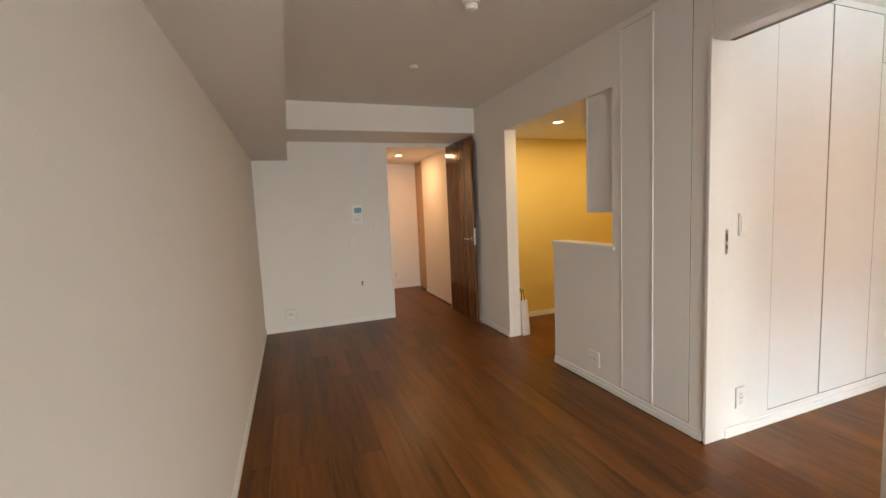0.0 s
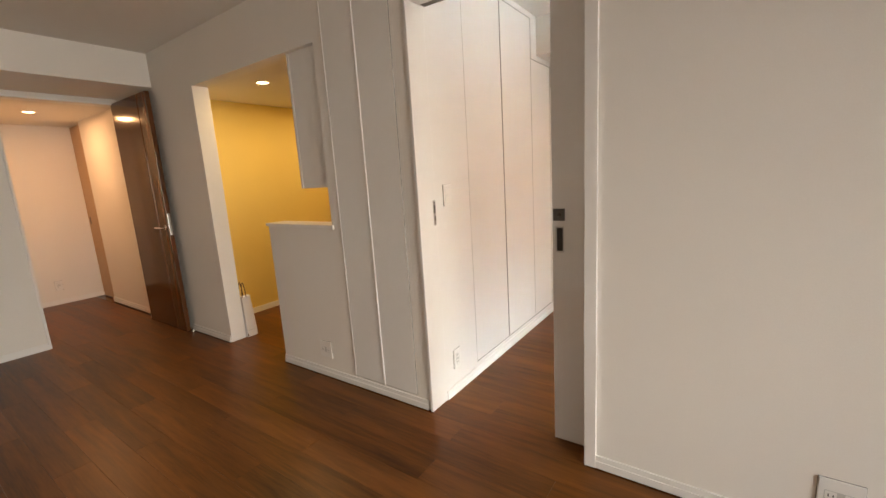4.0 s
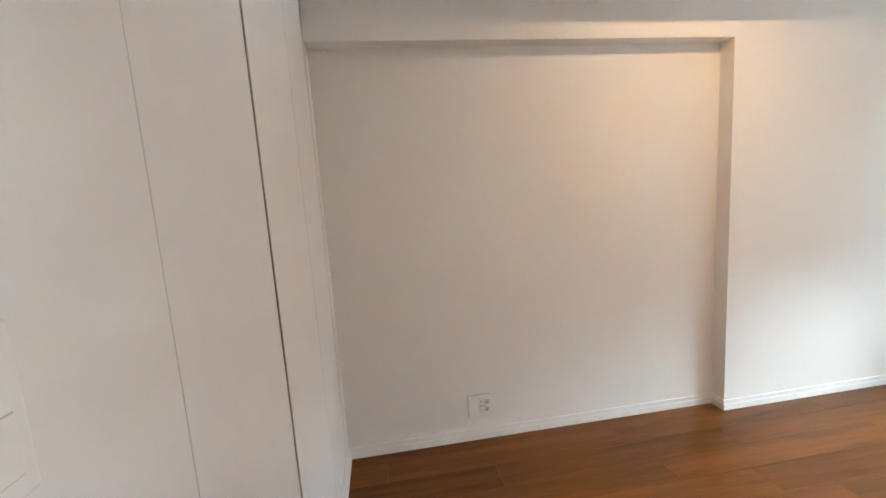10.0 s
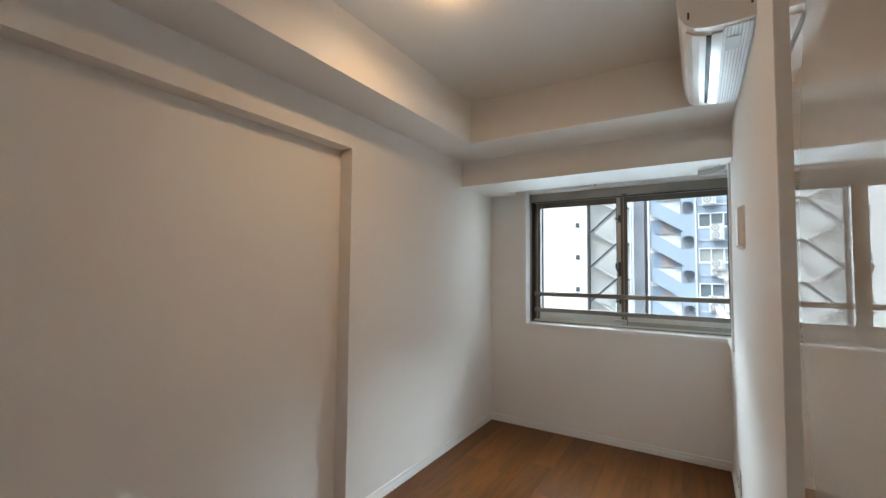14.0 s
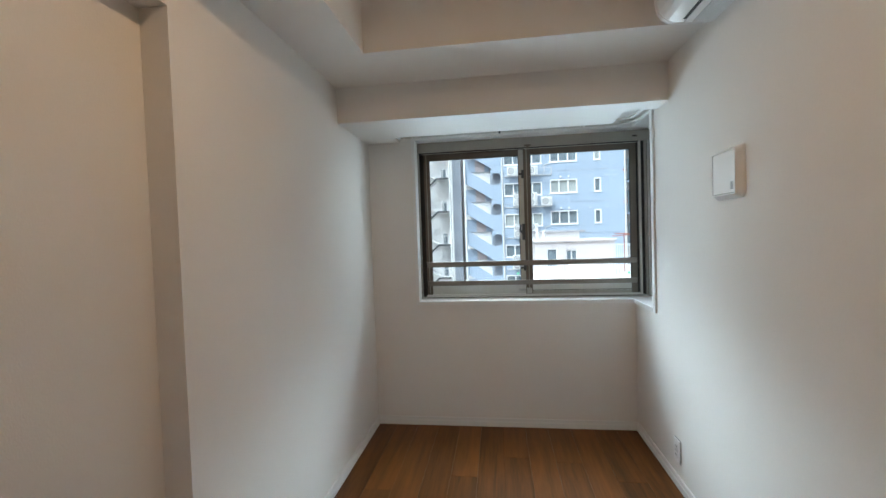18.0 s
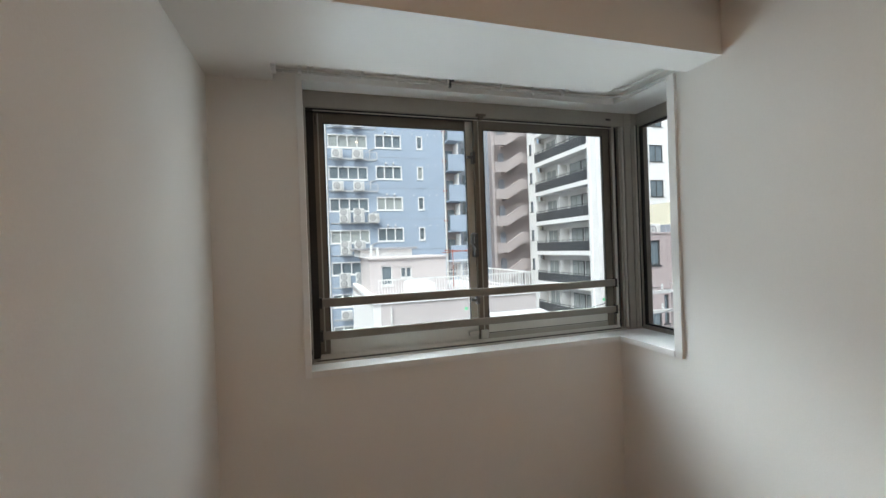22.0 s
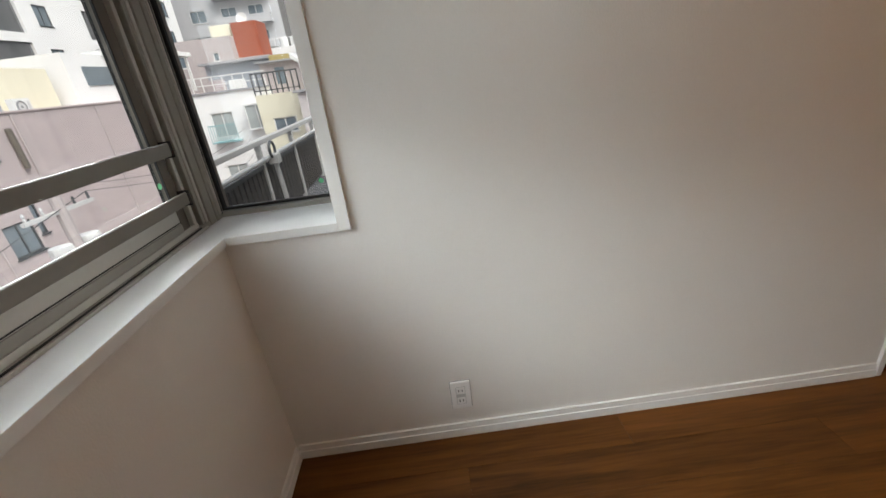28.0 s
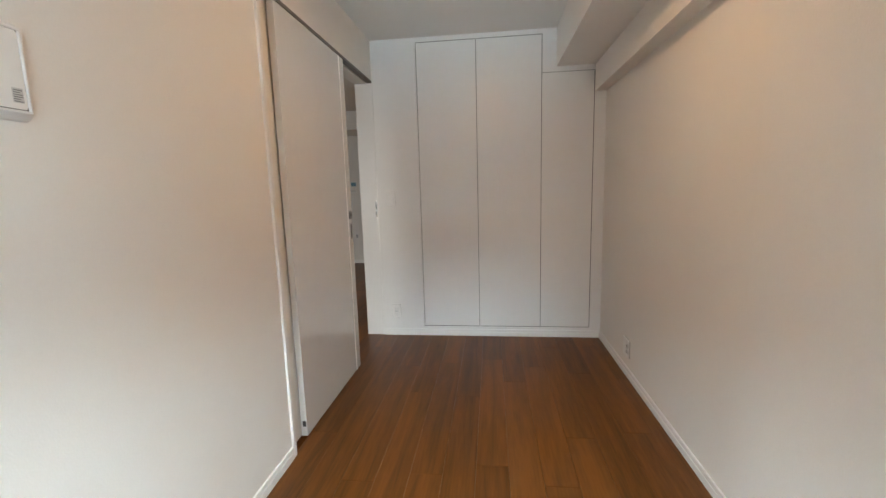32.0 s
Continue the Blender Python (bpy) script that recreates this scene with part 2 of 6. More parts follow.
def wood(name, dark, light, axis_stretch, rough, bump=0.08, per_piece=0.35):
    m = principled(name, light, sum(rough) / 2)
    nt = m.node_tree
    n, l = nt.nodes, nt.links
    b = n["Principled BSDF"]
    co, info = n.new("ShaderNodeTexCoord"), n.new("ShaderNodeObjectInfo")
    off = n.new("ShaderNodeVectorMath")
    off.operation = 'ADD'
    sc = n.new("ShaderNodeVectorMath")
    sc.operation = 'SCALE'
    sc.inputs[0].default_value = (7.3, 3.1, 5.7)
    l.new(info.outputs["Random"], sc.inputs["Scale"])
    l.new(co.outputs["Object"], off.inputs[0])
    l.new(sc.outputs[0], off.inputs[1])
    mp = n.new("ShaderNodeMapping")
    mp.inputs["Scale"].default_value = axis_stretch
    l.new(off.outputs[0], mp.inputs[0])
    broad, grain = n.new("ShaderNodeTexNoise"), n.new("ShaderNodeTexNoise")
    broad.inputs["Scale"].default_value, grain.inputs["Scale"].default_value = 20, 120
    broad.inputs["Detail"].default_value, grain.inputs["Detail"].default_value = 5, 4
    broad.inputs["Distortion"].default_value = 0.6
    for t in (broad, grain):
        l.new(mp.outputs[0], t.inputs["Vector"])
    mix = n.new("ShaderNodeMix")
    mix.inputs["Factor"].default_value = 0.30
    l.new(broad.outputs["Fac"], mix.inputs["A"])
    l.new(grain.outputs["Fac"], mix.inputs["B"])
    shift = n.new("ShaderNodeMath")
    shift.operation = 'MULTIPLY_ADD'
    l.new(info.outputs["Random"], shift.inputs[0])
    shift.inputs[1].default_value = per_piece
    l.new(mix.outputs["Result"], shift.inputs[2])
    ramp = n.new("ShaderNodeValToRGB")
    e = ramp.color_ramp.elements
    e[0].position, e[1].position = 0.34, 0.62 + per_piece * 0.85
    e[0].color, e[1].color = (*dark, 1), (*light, 1)
    l.new(shift.outputs[0], ramp.inputs[0])
    l.new(ramp.outputs[0], b.inputs["Base Color"])
    mr = n.new("ShaderNodeMapRange")
    mr.inputs["To Min"].default_value, mr.inputs["To Max"].default_value = rough
    l.new(broad.outputs["Fac"], mr.inputs["Value"])
    l.new(mr.outputs[0], b.inputs["Roughness"])
    bp = n.new("ShaderNodeBump")
    bp.inputs["Strength"].default_value, bp.inputs["Distance"].default_value = bump, 0.0015
    l.new(grain.outputs["Fac"], bp.inputs["Height"])
    l.new(bp.outputs[0], b.inputs["Normal"])
    return m


FLOOR = wood("walnut_floor", (0.052, 0.0180, 0.0040), (0.200, 0.0700, 0.0150), (1, 0.065, 1), (0.28, 0.40), bump=0.02, per_piece=0.19)
FLOOR.node_tree.nodes["Principled BSDF"].inputs["Specular IOR Level"].default_value = 0.22
DOORWOOD = wood("dark_door_veneer", (0.045, 0.016, 0.005), (0.140, 0.050, 0.016), (1, 1, 0.08), (0.08, 0.16), bump=0.02, per_piece=0.1)


def glass(name, tint, rough=0.0):
    m = principled(name, tint, rough)
    b = m.node_tree.nodes["Principled BSDF"]
    b.inputs["Transmission Weight"].default_value = 1.0
    b.inputs["IOR"].default_value = 1.45
    return m


GLASS = glass("window_glass", (0.93, 0.95, 0.95))
PANE_DARK = surface("far_window_pane", (0.16, 0.20, 0.225), 0.12, amount=0.3, scale=0.6, fine=4, bump=0.0)
PANE_CURTAIN = surface("curtained_pane", (0.36, 0.39, 0.38), 0.25, amount=0.2, scale=0.7, fine=6, bump=0.0)
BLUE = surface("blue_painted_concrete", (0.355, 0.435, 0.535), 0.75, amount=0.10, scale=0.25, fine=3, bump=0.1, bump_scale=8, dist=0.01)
# concrete colour, also used as shade in stair openings and under vents
BLUEGREY = surface("blue_grey_concrete_and_shade", (0.30, 0.325, 0.36), 0.8, amount=0.14, scale=0.25, fine=3, bump=0.1, bump_scale=8, dist=0.01)
RENDER_WHITE = surface("white_render", (0.80, 0.795, 0.78), 0.8, amount=0.06, scale=0.3, fine=3, bump=0.1, bump_scale=8, dist=0.01)
FRAME_WHITE = surface("white_window_frame", (0.84, 0.84, 0.83), 0.4, amount=0.03, scale=1, fine=9, bump=0.02, bump_scale=30)
TAN = surface("tan_concrete", (0.45, 0.395, 0.385), 0.8, amount=0.10, scale=0.3, fine=3, bump=0.1, bump_scale=8, dist=0.01)
PALE_PINK = surface("pale_pink_render", (0.56, 0.515, 0.505), 0.8, amount=0.07, scale=0.4, fine=4, bump=0.1, bump_scale=8, dist=0.01)
PINK_TILE = surface("dusty_pink_tile", (0.46, 0.385, 0.38), 0.6, amount=0.12, scale=0.6, fine=14, bump=0.2, bump_scale=14, stretch=(1, 1, 3), dist=0.01)
GREY_TOWER = surface("grey_tower_render", (0.50, 0.50, 0.51), 0.8, amount=0.08, scale=0.3, fine=3, bump=0.05, bump_scale=8, dist=0.01)
RUST = surface("red_rust_box", (0.34, 0.085, 0.045), 0.7, amount=0.15, scale=0.6, fine=6, bump=0.1, bump_scale=12, dist=0.01)
METAL_WHITE = surface("white_painted_metal", (0.74, 0.74, 0.72), 0.5, 0.1, amount=0.06, scale=1, fine=9, bump=0.03, bump_scale=30)
METAL_DARK = surface("dark_railing", (0.075, 0.08, 0.085), 0.45, 0.3, amount=0.1, scale=1, fine=9, bump=0.03, bump_scale=30)
PIPE = surface("pale_pipe", (0.62, 0.60, 0.57), 0.5, amount=0.08, scale=1, fine=9, bump=0.03, bump_scale=30)
ASPHALT = surface("asphalt", (0.06, 0.06, 0.062), 0.9, amount=0.2, scale=0.3, fine=20, bump=0.3, bump_scale=60, dist=0.01)
ROOFING = surface("grey_roofing", (0.30, 0.30, 0.31), 0.85, amount=0.15, scale=0.5, fine=6, bump=0.1, bump_scale=12, dist=0.01)
BALCONY_STEEL = surface("balcony_steel", (0.56, 0.55, 0.53), 0.4, 0.5, amount=0.08, scale=3, fine=30, bump=0.05, bump_scale=60)
BALCONY_PANEL = surface("dark_balcony_panel", (0.035, 0.031, 0.028), 0.5, amount=0.15, scale=3, fine=30, bump=0.05, bump_scale=60)

# ---- mesh helpers ----


def box(bm, x0, x1, y0, y1, z0, z1):
    v = [bm.verts.new((x, y, z)) for x in (x0, x1) for y in (y0, y1) for z in (z0, z1)]
    for f in ((0, 1, 3, 2), (4, 6, 7, 5), (0, 4, 5, 1), (2, 3, 7, 6), (0, 2, 6, 4), (1, 5, 7, 3)):
        bm.faces.new([v[i] for i in f])
    return bm


def boxes(*rows):
    bm = bmesh.new()
    for r in rows:
        box(bm, *r)
    return bm


def rounded(rows, r=0.002, seg=2):
    bm = bmesh.new() if not rows else boxes(*rows)
    bmesh.ops.bevel(bm, geom=list(bm.edges), offset=r, segments=seg, affect='EDGES', profile=0.6)
    return bm


def plate(w, h, t, corner, edge=0.002, seg=4):
    """A plate with round corners, upright in the xz plane, its back at y = 0 and its face towards -y."""
    bm = boxes((-w / 2, w / 2, -t, 0, -h / 2, h / 2))
    upright = [e for e in bm.edges if abs(e.verts[0].co.y - e.verts[1].co.y) > t / 2]
    bmesh.ops.bevel(bm, geom=upright, offset=corner, segments=seg, affect='EDGES', profile=0.5)
    face = [e for e in bm.edges if e.verts[0].co.y < -t * 0.9 and e.verts[1].co.y < -t * 0.9]
    if edge:
        bmesh.ops.bevel(bm, geom=face, offset=edge, segments=2, affect='EDGES', profile=0.5)
    return bm


def moved(bm, m):
    bmesh.ops.transform(bm, matrix=m, verts=bm.verts)
    return bm


def rod(bm, a, b, r, n=10):
    a, b = Vector(a), Vector(b)
    d = b - a
    m = Matrix.Translation((a + b) / 2) @ d.to_track_quat('Z', 'Y').to_matrix().to_4x4()
    bmesh.ops.create_cone(bm, cap_ends=True, segments=n, radius1=r, radius2=r, depth=d.length, matrix=m)
    return bm


def rods(rows, r, n=10):
    bm = bmesh.new()
    for a, b in rows:
        rod(bm, a, b, r, n)
    return bm


def lathe(profile, n=24):
    """Turns (radius, z) pairs about the z axis."""
    bm = bmesh.new()
    rings = []
    for r, z in profile:
        rings.append([bm.verts.new((max(r, 1e-4) * math.cos(2 * math.pi * i / n), max(r, 1e-4) * math.sin(2 * math.pi * i / n), z)) for i in range(n)])
    for a, b in zip(rings, rings[1:]):
        for i in range(n):
            bm.faces.new((a[i], a[(i + 1) % n], b[(i + 1) % n], b[i]))
    bmesh.ops.recalc_face_normals(bm, faces=bm.faces)
    return bm


def prism(profile, axis, lo, hi):
    """Extrudes an outline of two coordinates along an axis."""
    bm = bmesh.new()
    def put(p, s):
        return {'x': (s, p[0], p[1]), 'y': (p[0], s, p[1]), 'z': (p[0], p[1], s)}[axis]
    a = [bm.verts.new(put(p, lo)) for p in profile]
    b = [bm.verts.new(put(p, hi)) for p in profile]
    k = len(profile)
    for i in range(k):
        bm.faces.new((a[i], a[(i + 1) % k], b[(i + 1) % k], b[i]))
    bm.faces.new(a[::-1])
    bm.faces.new(b)
    bmesh.ops.recalc_face_normals(bm, faces=bm.faces)
    return bm


def to_mesh(name, bm, material, smooth=False):
    me = bpy.data.meshes.new(name)
    bmesh.ops.recalc_face_normals(bm, faces=bm.faces)
    bm.to_mesh(me)
    bm.free()
    if material:
        me.materials.append(material)
    if smooth:
        me.polygons.foreach_set("use_smooth", [True] * len(me.polygons))
    return me


def part(name, bm, material, parent=None, label="", smooth=False):
    ob = new(name, to_mesh(name, bm, material, smooth))
    ob.parent = parent
    return tagged(ob, label)


def structure(name, bm, material, label, smooth=False):
    return tagged(new(name, to_mesh(name, bm, material, smooth)), label, name.split("_")[0], "", "structure")


def thing(name, label, category, m, group=""):
    ob = new(name)
    ob.empty_display_size = 0.1
    ob.matrix_world = m
    return tagged(ob, label, category, group)


# ---- the flat: floor plan in metres ----
# Living room x -2.453..0, y -3.42..3.634; bedroom x 0.13..2.02, y -3.935..0; kitchen x 0.1..2.0, y 0.71..2.79; hall y 3.75..5.6
CEIL = 2.51

floor = structure("floor", boxes((-2.6, 2.15, -4.1, 5.75, -0.16, -0.013)), DOORWOOD, "reddish brown walnut plank flooring with a satin finish")

# living room
structure("wall_living_west", boxes((-2.60, -2.453, -3.55, 3.634, 0, 2.52)), WALLPAPER, "plain warm white papered wall")
structure("wall_living_far", boxes((-2.60, -0.89, 3.634, 3.75, 0, 2.52), (-0.89, -0.03, 3.634, 3.75, 2.20, 2.52)), WALLPAPER, "white papered wall with a doorway to the hall")
structure("wall_living_south", boxes((-2.60, -2.15, -3.55, -3.42, 0, 2.52), (-0.25, 0.0, -3.55, -3.42, 0, 2.52), (-2.15, -0.25, -3.55, -3.42, 2.12, 2.52)), WALLPAPER, "white papered wall around the balcony window")
structure("beam_living", boxes((-2.453, 0, 2.90, 3.634, 2.24, 2.52)), WALLPAPER, "white papered ceiling beam across the room")
structure("soffit_living", boxes((-2.453, -2.065, -3.42, 2.90, 2.022, 2.52), (-2.453, -2.065, 2.90, 3.634, 2.022, 2.24)), WALLPAPER, "white papered dropped soffit along the wall")
structure("ceiling_living", boxes((-2.60, 0.0, -3.55, 3.75, 2.52, 2.66)), CEILING, "white papered ceiling")

# partition between living room and bedroom, with the sliding door's recess on the bedroom side
structure("wall_partition", boxes(
    (0, 0.13, -3.45, -1.723, 0, 2.52),
    (0, 0.088, -1.723, -0.861, 0, 2.19),
    (0, 0.13, -1.723, 0, 2.19, 2.52)), WALLPAPER, "white papered partition wall beside the sliding door")
structure("wall_bedroom_west_outer", boxes(
    (-0.10, 0.13, -4.15, -3.45, 0, 0.868), (-0.10, 0.13, -3.565, -3.45, 0.868, 2.052), (-0.10, 0.13, -4.15, -3.45, 2.052, 2.52)), WALLPAPER, "white papered wall with a narrow corner window")
structure("wall_bedroom_south", boxes(
    (0.13, 2.15, -4.15, -3.935, 0, 0.868), (1.612, 2.15, -4.15, -3.935, 0.868, 2.052), (0.13, 2.15, -4.15, -3.935, 2.052, 2.52)), WALLPAPER, "white papered wall under the window")
structure("wall_bedroom_east", boxes(
    (2.022, 2.15, -3.935, 0.6, 0, 2.52), (1.933, 2.022, -3.935, -2.114, 0, 2.52), (1.933, 2.022, -2.114, 0.0, 2.02, 2.52)), WALLPAPER, "white papered wall with a shallow recess")
structure("soffit_bedroom", boxes((1.637, 1.933, -3.36, 0.0, 2.222, 2.52), (0.13, 1.637, -3.36, -2.955, 2.222, 2.52)), WALLPAPER, "white papered dropped soffit round the ceiling")
structure("beam_bedroom", boxes(
    (0.30, 1.933, -3.78, -3.36, 2.02, 2.52), (0.13, 0.30, -3.51, -3.36, 2.02, 2.52), (1.70, 1.933, -3.935, -3.78, 2.02, 2.52),
    (0.30, 1.70, -3.935, -3.78, 2.075, 2.52), (0.13, 0.30, -3.935, -3.51, 2.075, 2.52)), WALLPAPER, "white papered beam over the window with a curtain slot")
structure("ceiling_bedroom", boxes((0.0, 2.15, -4.15, 0.6, 2.52, 2.66), (0.13, 1.637, -2.955, 0, CEIL, 2.52)), CEILING, "white papered ceiling")
# closet wall of the bedroom
structure("wall_bedroom_north", boxes(
    (0.137, 0.508, 0.0, 0.10, 0, CEIL), (0.508, 1.527, 0.0, 0.10, 2.474, CEIL), (1.527, 1.637, 0.0, 0.10, 2.184, CEIL),
    (1.637, 1.933, 0.0, 0.10, 2.184, 2.222), (1.933, 2.022, 0.0, 0.10, 0, 2.02), (0.508, 1.933, 0.0, 0.10, 0.0, 0.083), (1.527, 1.533, 0.004, 0.10, 0.083, 2.184)), PANEL, "white closet wall around flush doors")
# coloured dark so that the door gaps show the closet's shade
structure("wall_closet_inner", boxes((0.137, 2.022, 0.56, 0.60, 0, 2.52), (0.137, 0.16, 0.10, 0.56, 0, 2.52), (0.508, 1.933, 0.034, 0.05, 0.083, 2.47)), DARK, "boards behind the flush doors, closet shade put into their dark colour")

# wall between living room and kitchen
structure("wall_kitchen_pillar", boxes((0.0, 0.137, 0.004, 0.71, 0, 2.52), (0.137, 0.45, 0.60, 0.71, 0, 2.52)), WALLPAPER, "white wall panel between doorway and kitchen")
structure("wall_kitchen_counter", boxes((0.0, 0.11, 0.71, 1.40, 0, 1.045)), WALLPAPER, "low white papered kitchen counter wall")
structure("wall_kitchen_header", boxes((0.0, 0.12, 0.71, 2.197, 2.14, 2.52)), WALLPAPER, "white papered wall over the kitchen opening")
structure("wall_kitchen_end", boxes((0.0, 0.12, 2.197, 3.75, 0, 2.52)), WALLPAPER, "white papered wall end beside the kitchen")
structure("wall_kitchen_back", boxes((0.12, 2.15, 2.79, 2.92, 0, 2.32)), YELLOW, "yellow papered kitchen wall")
structure("wall_kitchen_east", boxes((2.02, 2.15, 0.6, 2.79, 0, 2.32)), YELLOW, "yellow papered kitchen wall")
structure("wall_kitchen_south", boxes((0.45, 2.02, 0.60, 0.71, 0, 2.32)), WALLPAPER, "white kitchen wall behind the closet")
structure("ceiling_kitchen", boxes((0.12, 2.15, 0.6, 2.92, 2.17, 2.32)), CEILING, "white papered kitchen ceiling")

# hall
structure("wall_hall_west", boxes((-1.02, -0.90, 3.75, 5.62, 0, 2.21)), WALLPAPER, "white papered hall wall")
structure("wall_hall_end", boxes((-1.02, 0.25, 5.62, 5.75, 0, 2.21)), WALLPAPER, "white papered end wall of the hall")
structure("wall_hall_east", boxes((0.02, 0.15, 3.75, 5.05, 0, 2.21), (0.10, 0.15, 5.05, 5.62, 0, 2.21)), WALLPAPER, "white papered hall wall with a doorway")
structure("ceiling_hall", boxes((-1.02, 0.25, 3.75, 5.75, 2.21, 2.34)), CEILING, "white papered hall ceiling")


# skirting boards: a taller foot and a thin lip
def skirting(x0, y0, x1, y1, nx, ny):
    """Along the wall from (x0, y0) to (x1, y1); (nx, ny) points into the room."""
    bm = bmesh.new()
    for t, z0, z1 in ((0.0125, 0.0, 0.034), (0.0085, 0.034, 0.058)):
        xs, ys = sorted((x0, x1)), sorted((y0, y1))
        if nx:
            xs = sorted((x0, x0 + nx * t))
        else:
            ys = sorted((y0, y0 + ny * t))
        box(bm, xs[0], xs[1], ys[0], ys[1], z0, z1)
    return structure("baseboard", bm, TRIM, "white moulded skirting board along the wall")


skirting(2.022, -2.114, 2.022, -0.012, -1, 0)
skirting(1.933, -3.925, 1.933, -2.104, -1, 0)
skirting(1.933, -2.114, 2.022, -2.114, 0, 1)
skirting(0.14, -3.935, 1.933, -3.935, 0, 1)
skirting(0.13, -3.925, 0.13, -1.75, 1, 0)
skirting(0.137, 0.0, 2.012, 0.0, 0, -1)
skirting(0.0, -3.42, 0.0, -0.905, -1, 0)
skirting(-2.453, -3.42, -2.453, 3.634, 1, 0)
skirting(-2.443, 3.634, -0.90, 3.634, 0, -1)
skirting(0.0, 0.03, 0.0, 1.40, -1, 0)
skirting(0.0, 2.20, 0.0, 3.60, -1, 0)
skirting(0.12, 2.79, 2.0, 2.79, 0, -1)
skirting(0.02, 3.80, 0.02, 5.05, -1, 0)
skirting(-0.90, 5.62, 0.10, 5.62, 0, -1)

# casings
structure("trim_door_jamb_closet", rounded([(-0.014, 0.1365, -0.004, 0.012, 0, 2.19)], 0.002), PANEL, "white door jamb with a strike plate")
structure("trim_door_jamb_wall", prism([(-0.016, -0.905), (-0.016, -0.857), (0.0965, -0.857), (0.0965, -0.881), (0.0, -0.881), (0.0, -0.905)], 'z', 0, 2.20), TRIM, "white door jamb and casing at the wall's end")
structure("trim_door_head", rounded([(-0.014, 0.09, -0.861, -0.012, 2.172, 2.192)], 0.003), TRIM, "white door head trim")
structure("trim_bedroom_wall_end", rounded([(0.088, 0.142, -1.745, -1.721, 0, 2.52)], 0.003), TRIM, "white corner trim beside the sliding door's recess")
structure("trim_bedroom_door_track", rounded([(0.094, 0.136, -1.72, -0.012, 2.176, 2.192)], 0.002), GAP, "dark sliding door track")
structure("trim_hall_frame", rounded([(-0.905, -0.885, 3.622, 3.76, 0, 2.20), (-0.05, -0.03, 3.622, 3.76, 0, 2.20), (-0.905, -0.03, 3.622, 3.76, 2.185, 2.205)], 0.003), TRIM, "white door frame to the hall")
structure("trim_hall_door_casing", rounded([(0.023, 0.10, 5.052, 5.09, 0, 2.20), (0.075, 0.10, 5.09, 5.615, 0, 2.20)], 0.002), CASING_TAN, "tan hall door casing")
structure("trim_counter_cap", rounded([(-0.014, 0.14, 0.712, 1.412, 1.045, 1.066)], 0.003), TRIM, "white counter cap board")
structure("trim_counter_return", rounded([(-0.014, 0.0, 0.690, 0.712, 1.038, 1.066)], 0.003), TRIM, "small white counter end block")
structure("trim_kitchen_wall_end", rounded([(-0.004, 0.124, 2.185, 2.199, 0, 2.14)], 0.002), TRIM, "white corner trim on the wall's end")

# flush closet doors
closet = thing("closet_doors", "three flush white closet doors with dark shadow gaps", "closet", pose(0.508, 0.004, 0.083))
for x0, x1, h in ((0.006, 0.490, 2.386), (0.504, 1.0125, 2.386), (1.0165, 1.420, 2.097)):
    part("door", rounded([(x0, x1, -0.002, 0.022, 0.005, h)], 0.0015), PANEL, closet)
# dark strips fill the gaps and carry their shade as colour
for x0, x1, z0, z1 in ((0.0035, 0.0066, 0.001, 2.390), (1.0120, 1.0170, 0.001, 2.390), (1.4195, 1.4250, 0.001, 2.10),
                       (0.0065, 0.4895, 0.0005, 0.0055), (0.5035, 1.0105, 0.0005, 0.0055), (1.0185, 1.4195, 0.0005, 0.0055),
                       (0.0065, 0.4895, 2.3855, 2.390), (0.5035, 1.0105, 2.3855, 2.390), (1.0185, 1.4195, 2.0965, 2.10)):
    part("gap_seal", boxes((x0, x1, -0.0012, 0.010, z0, z1)), SEAM, closet, "strip coloured as the shade in the door gap")

# one edge in two colours: its shaded side grey, its lit side white
part("pull_profile", boxes((0.4915, 0.4965, -0.005, 0.010, 0.005, 2.386)), PULL, closet, "shaded side of the finger-pull edge, put in as grey")
part("edge_strip", boxes((0.4965, 0.5035, -0.005, 0.010, 0.005, 2.386)), TRIM, closet)

# tall cupboard doors on the living room side
cupboard = thing("tall_cupboard", "narrow white full-height cupboard doors flush in the wall", "cupboard", pose(0, 0.105, 0.06))
part("door", rounded([(-0.005, 0.0, 0.007, 0.257, 0.012, 2.41)], 0.0015), PANEL, cupboard)
part("door", rounded([(-0.005, 0.0, 0.267, 0.514, 0.012, 2.41)], 0.0015), PANEL, cupboard)
part("edge_strip", rounded([(-0.012, 0.0, 0.258, 0.266, 0.010, 2.412)], 0.002), TRIM, cupboard, "white finger-pull edge strip")
part("edge_strip", rounded([(-0.008, 0.0, 0.515, 0.521, 0.010, 2.412)], 0.0015), TRIM, cupboard, "white finger-pull edge strip")
# thin grey strips painted as shade in the cupboard joints
for y0, y1, z0, z1 in ((0.0056, 0.0068, 0.010, 2.412), (0.0068, 0.2575, 0.0098, 0.0118), (0.2665, 0.5145, 0.0098, 0.0118), (0.2665, 0.5145, 2.4105, 2.4125)):
    part("gap_seal", boxes((-0.0042, 0.0, y0, y1, z0, z1)), GAP, cupboard, "thin strip coloured as the shade in the joint")

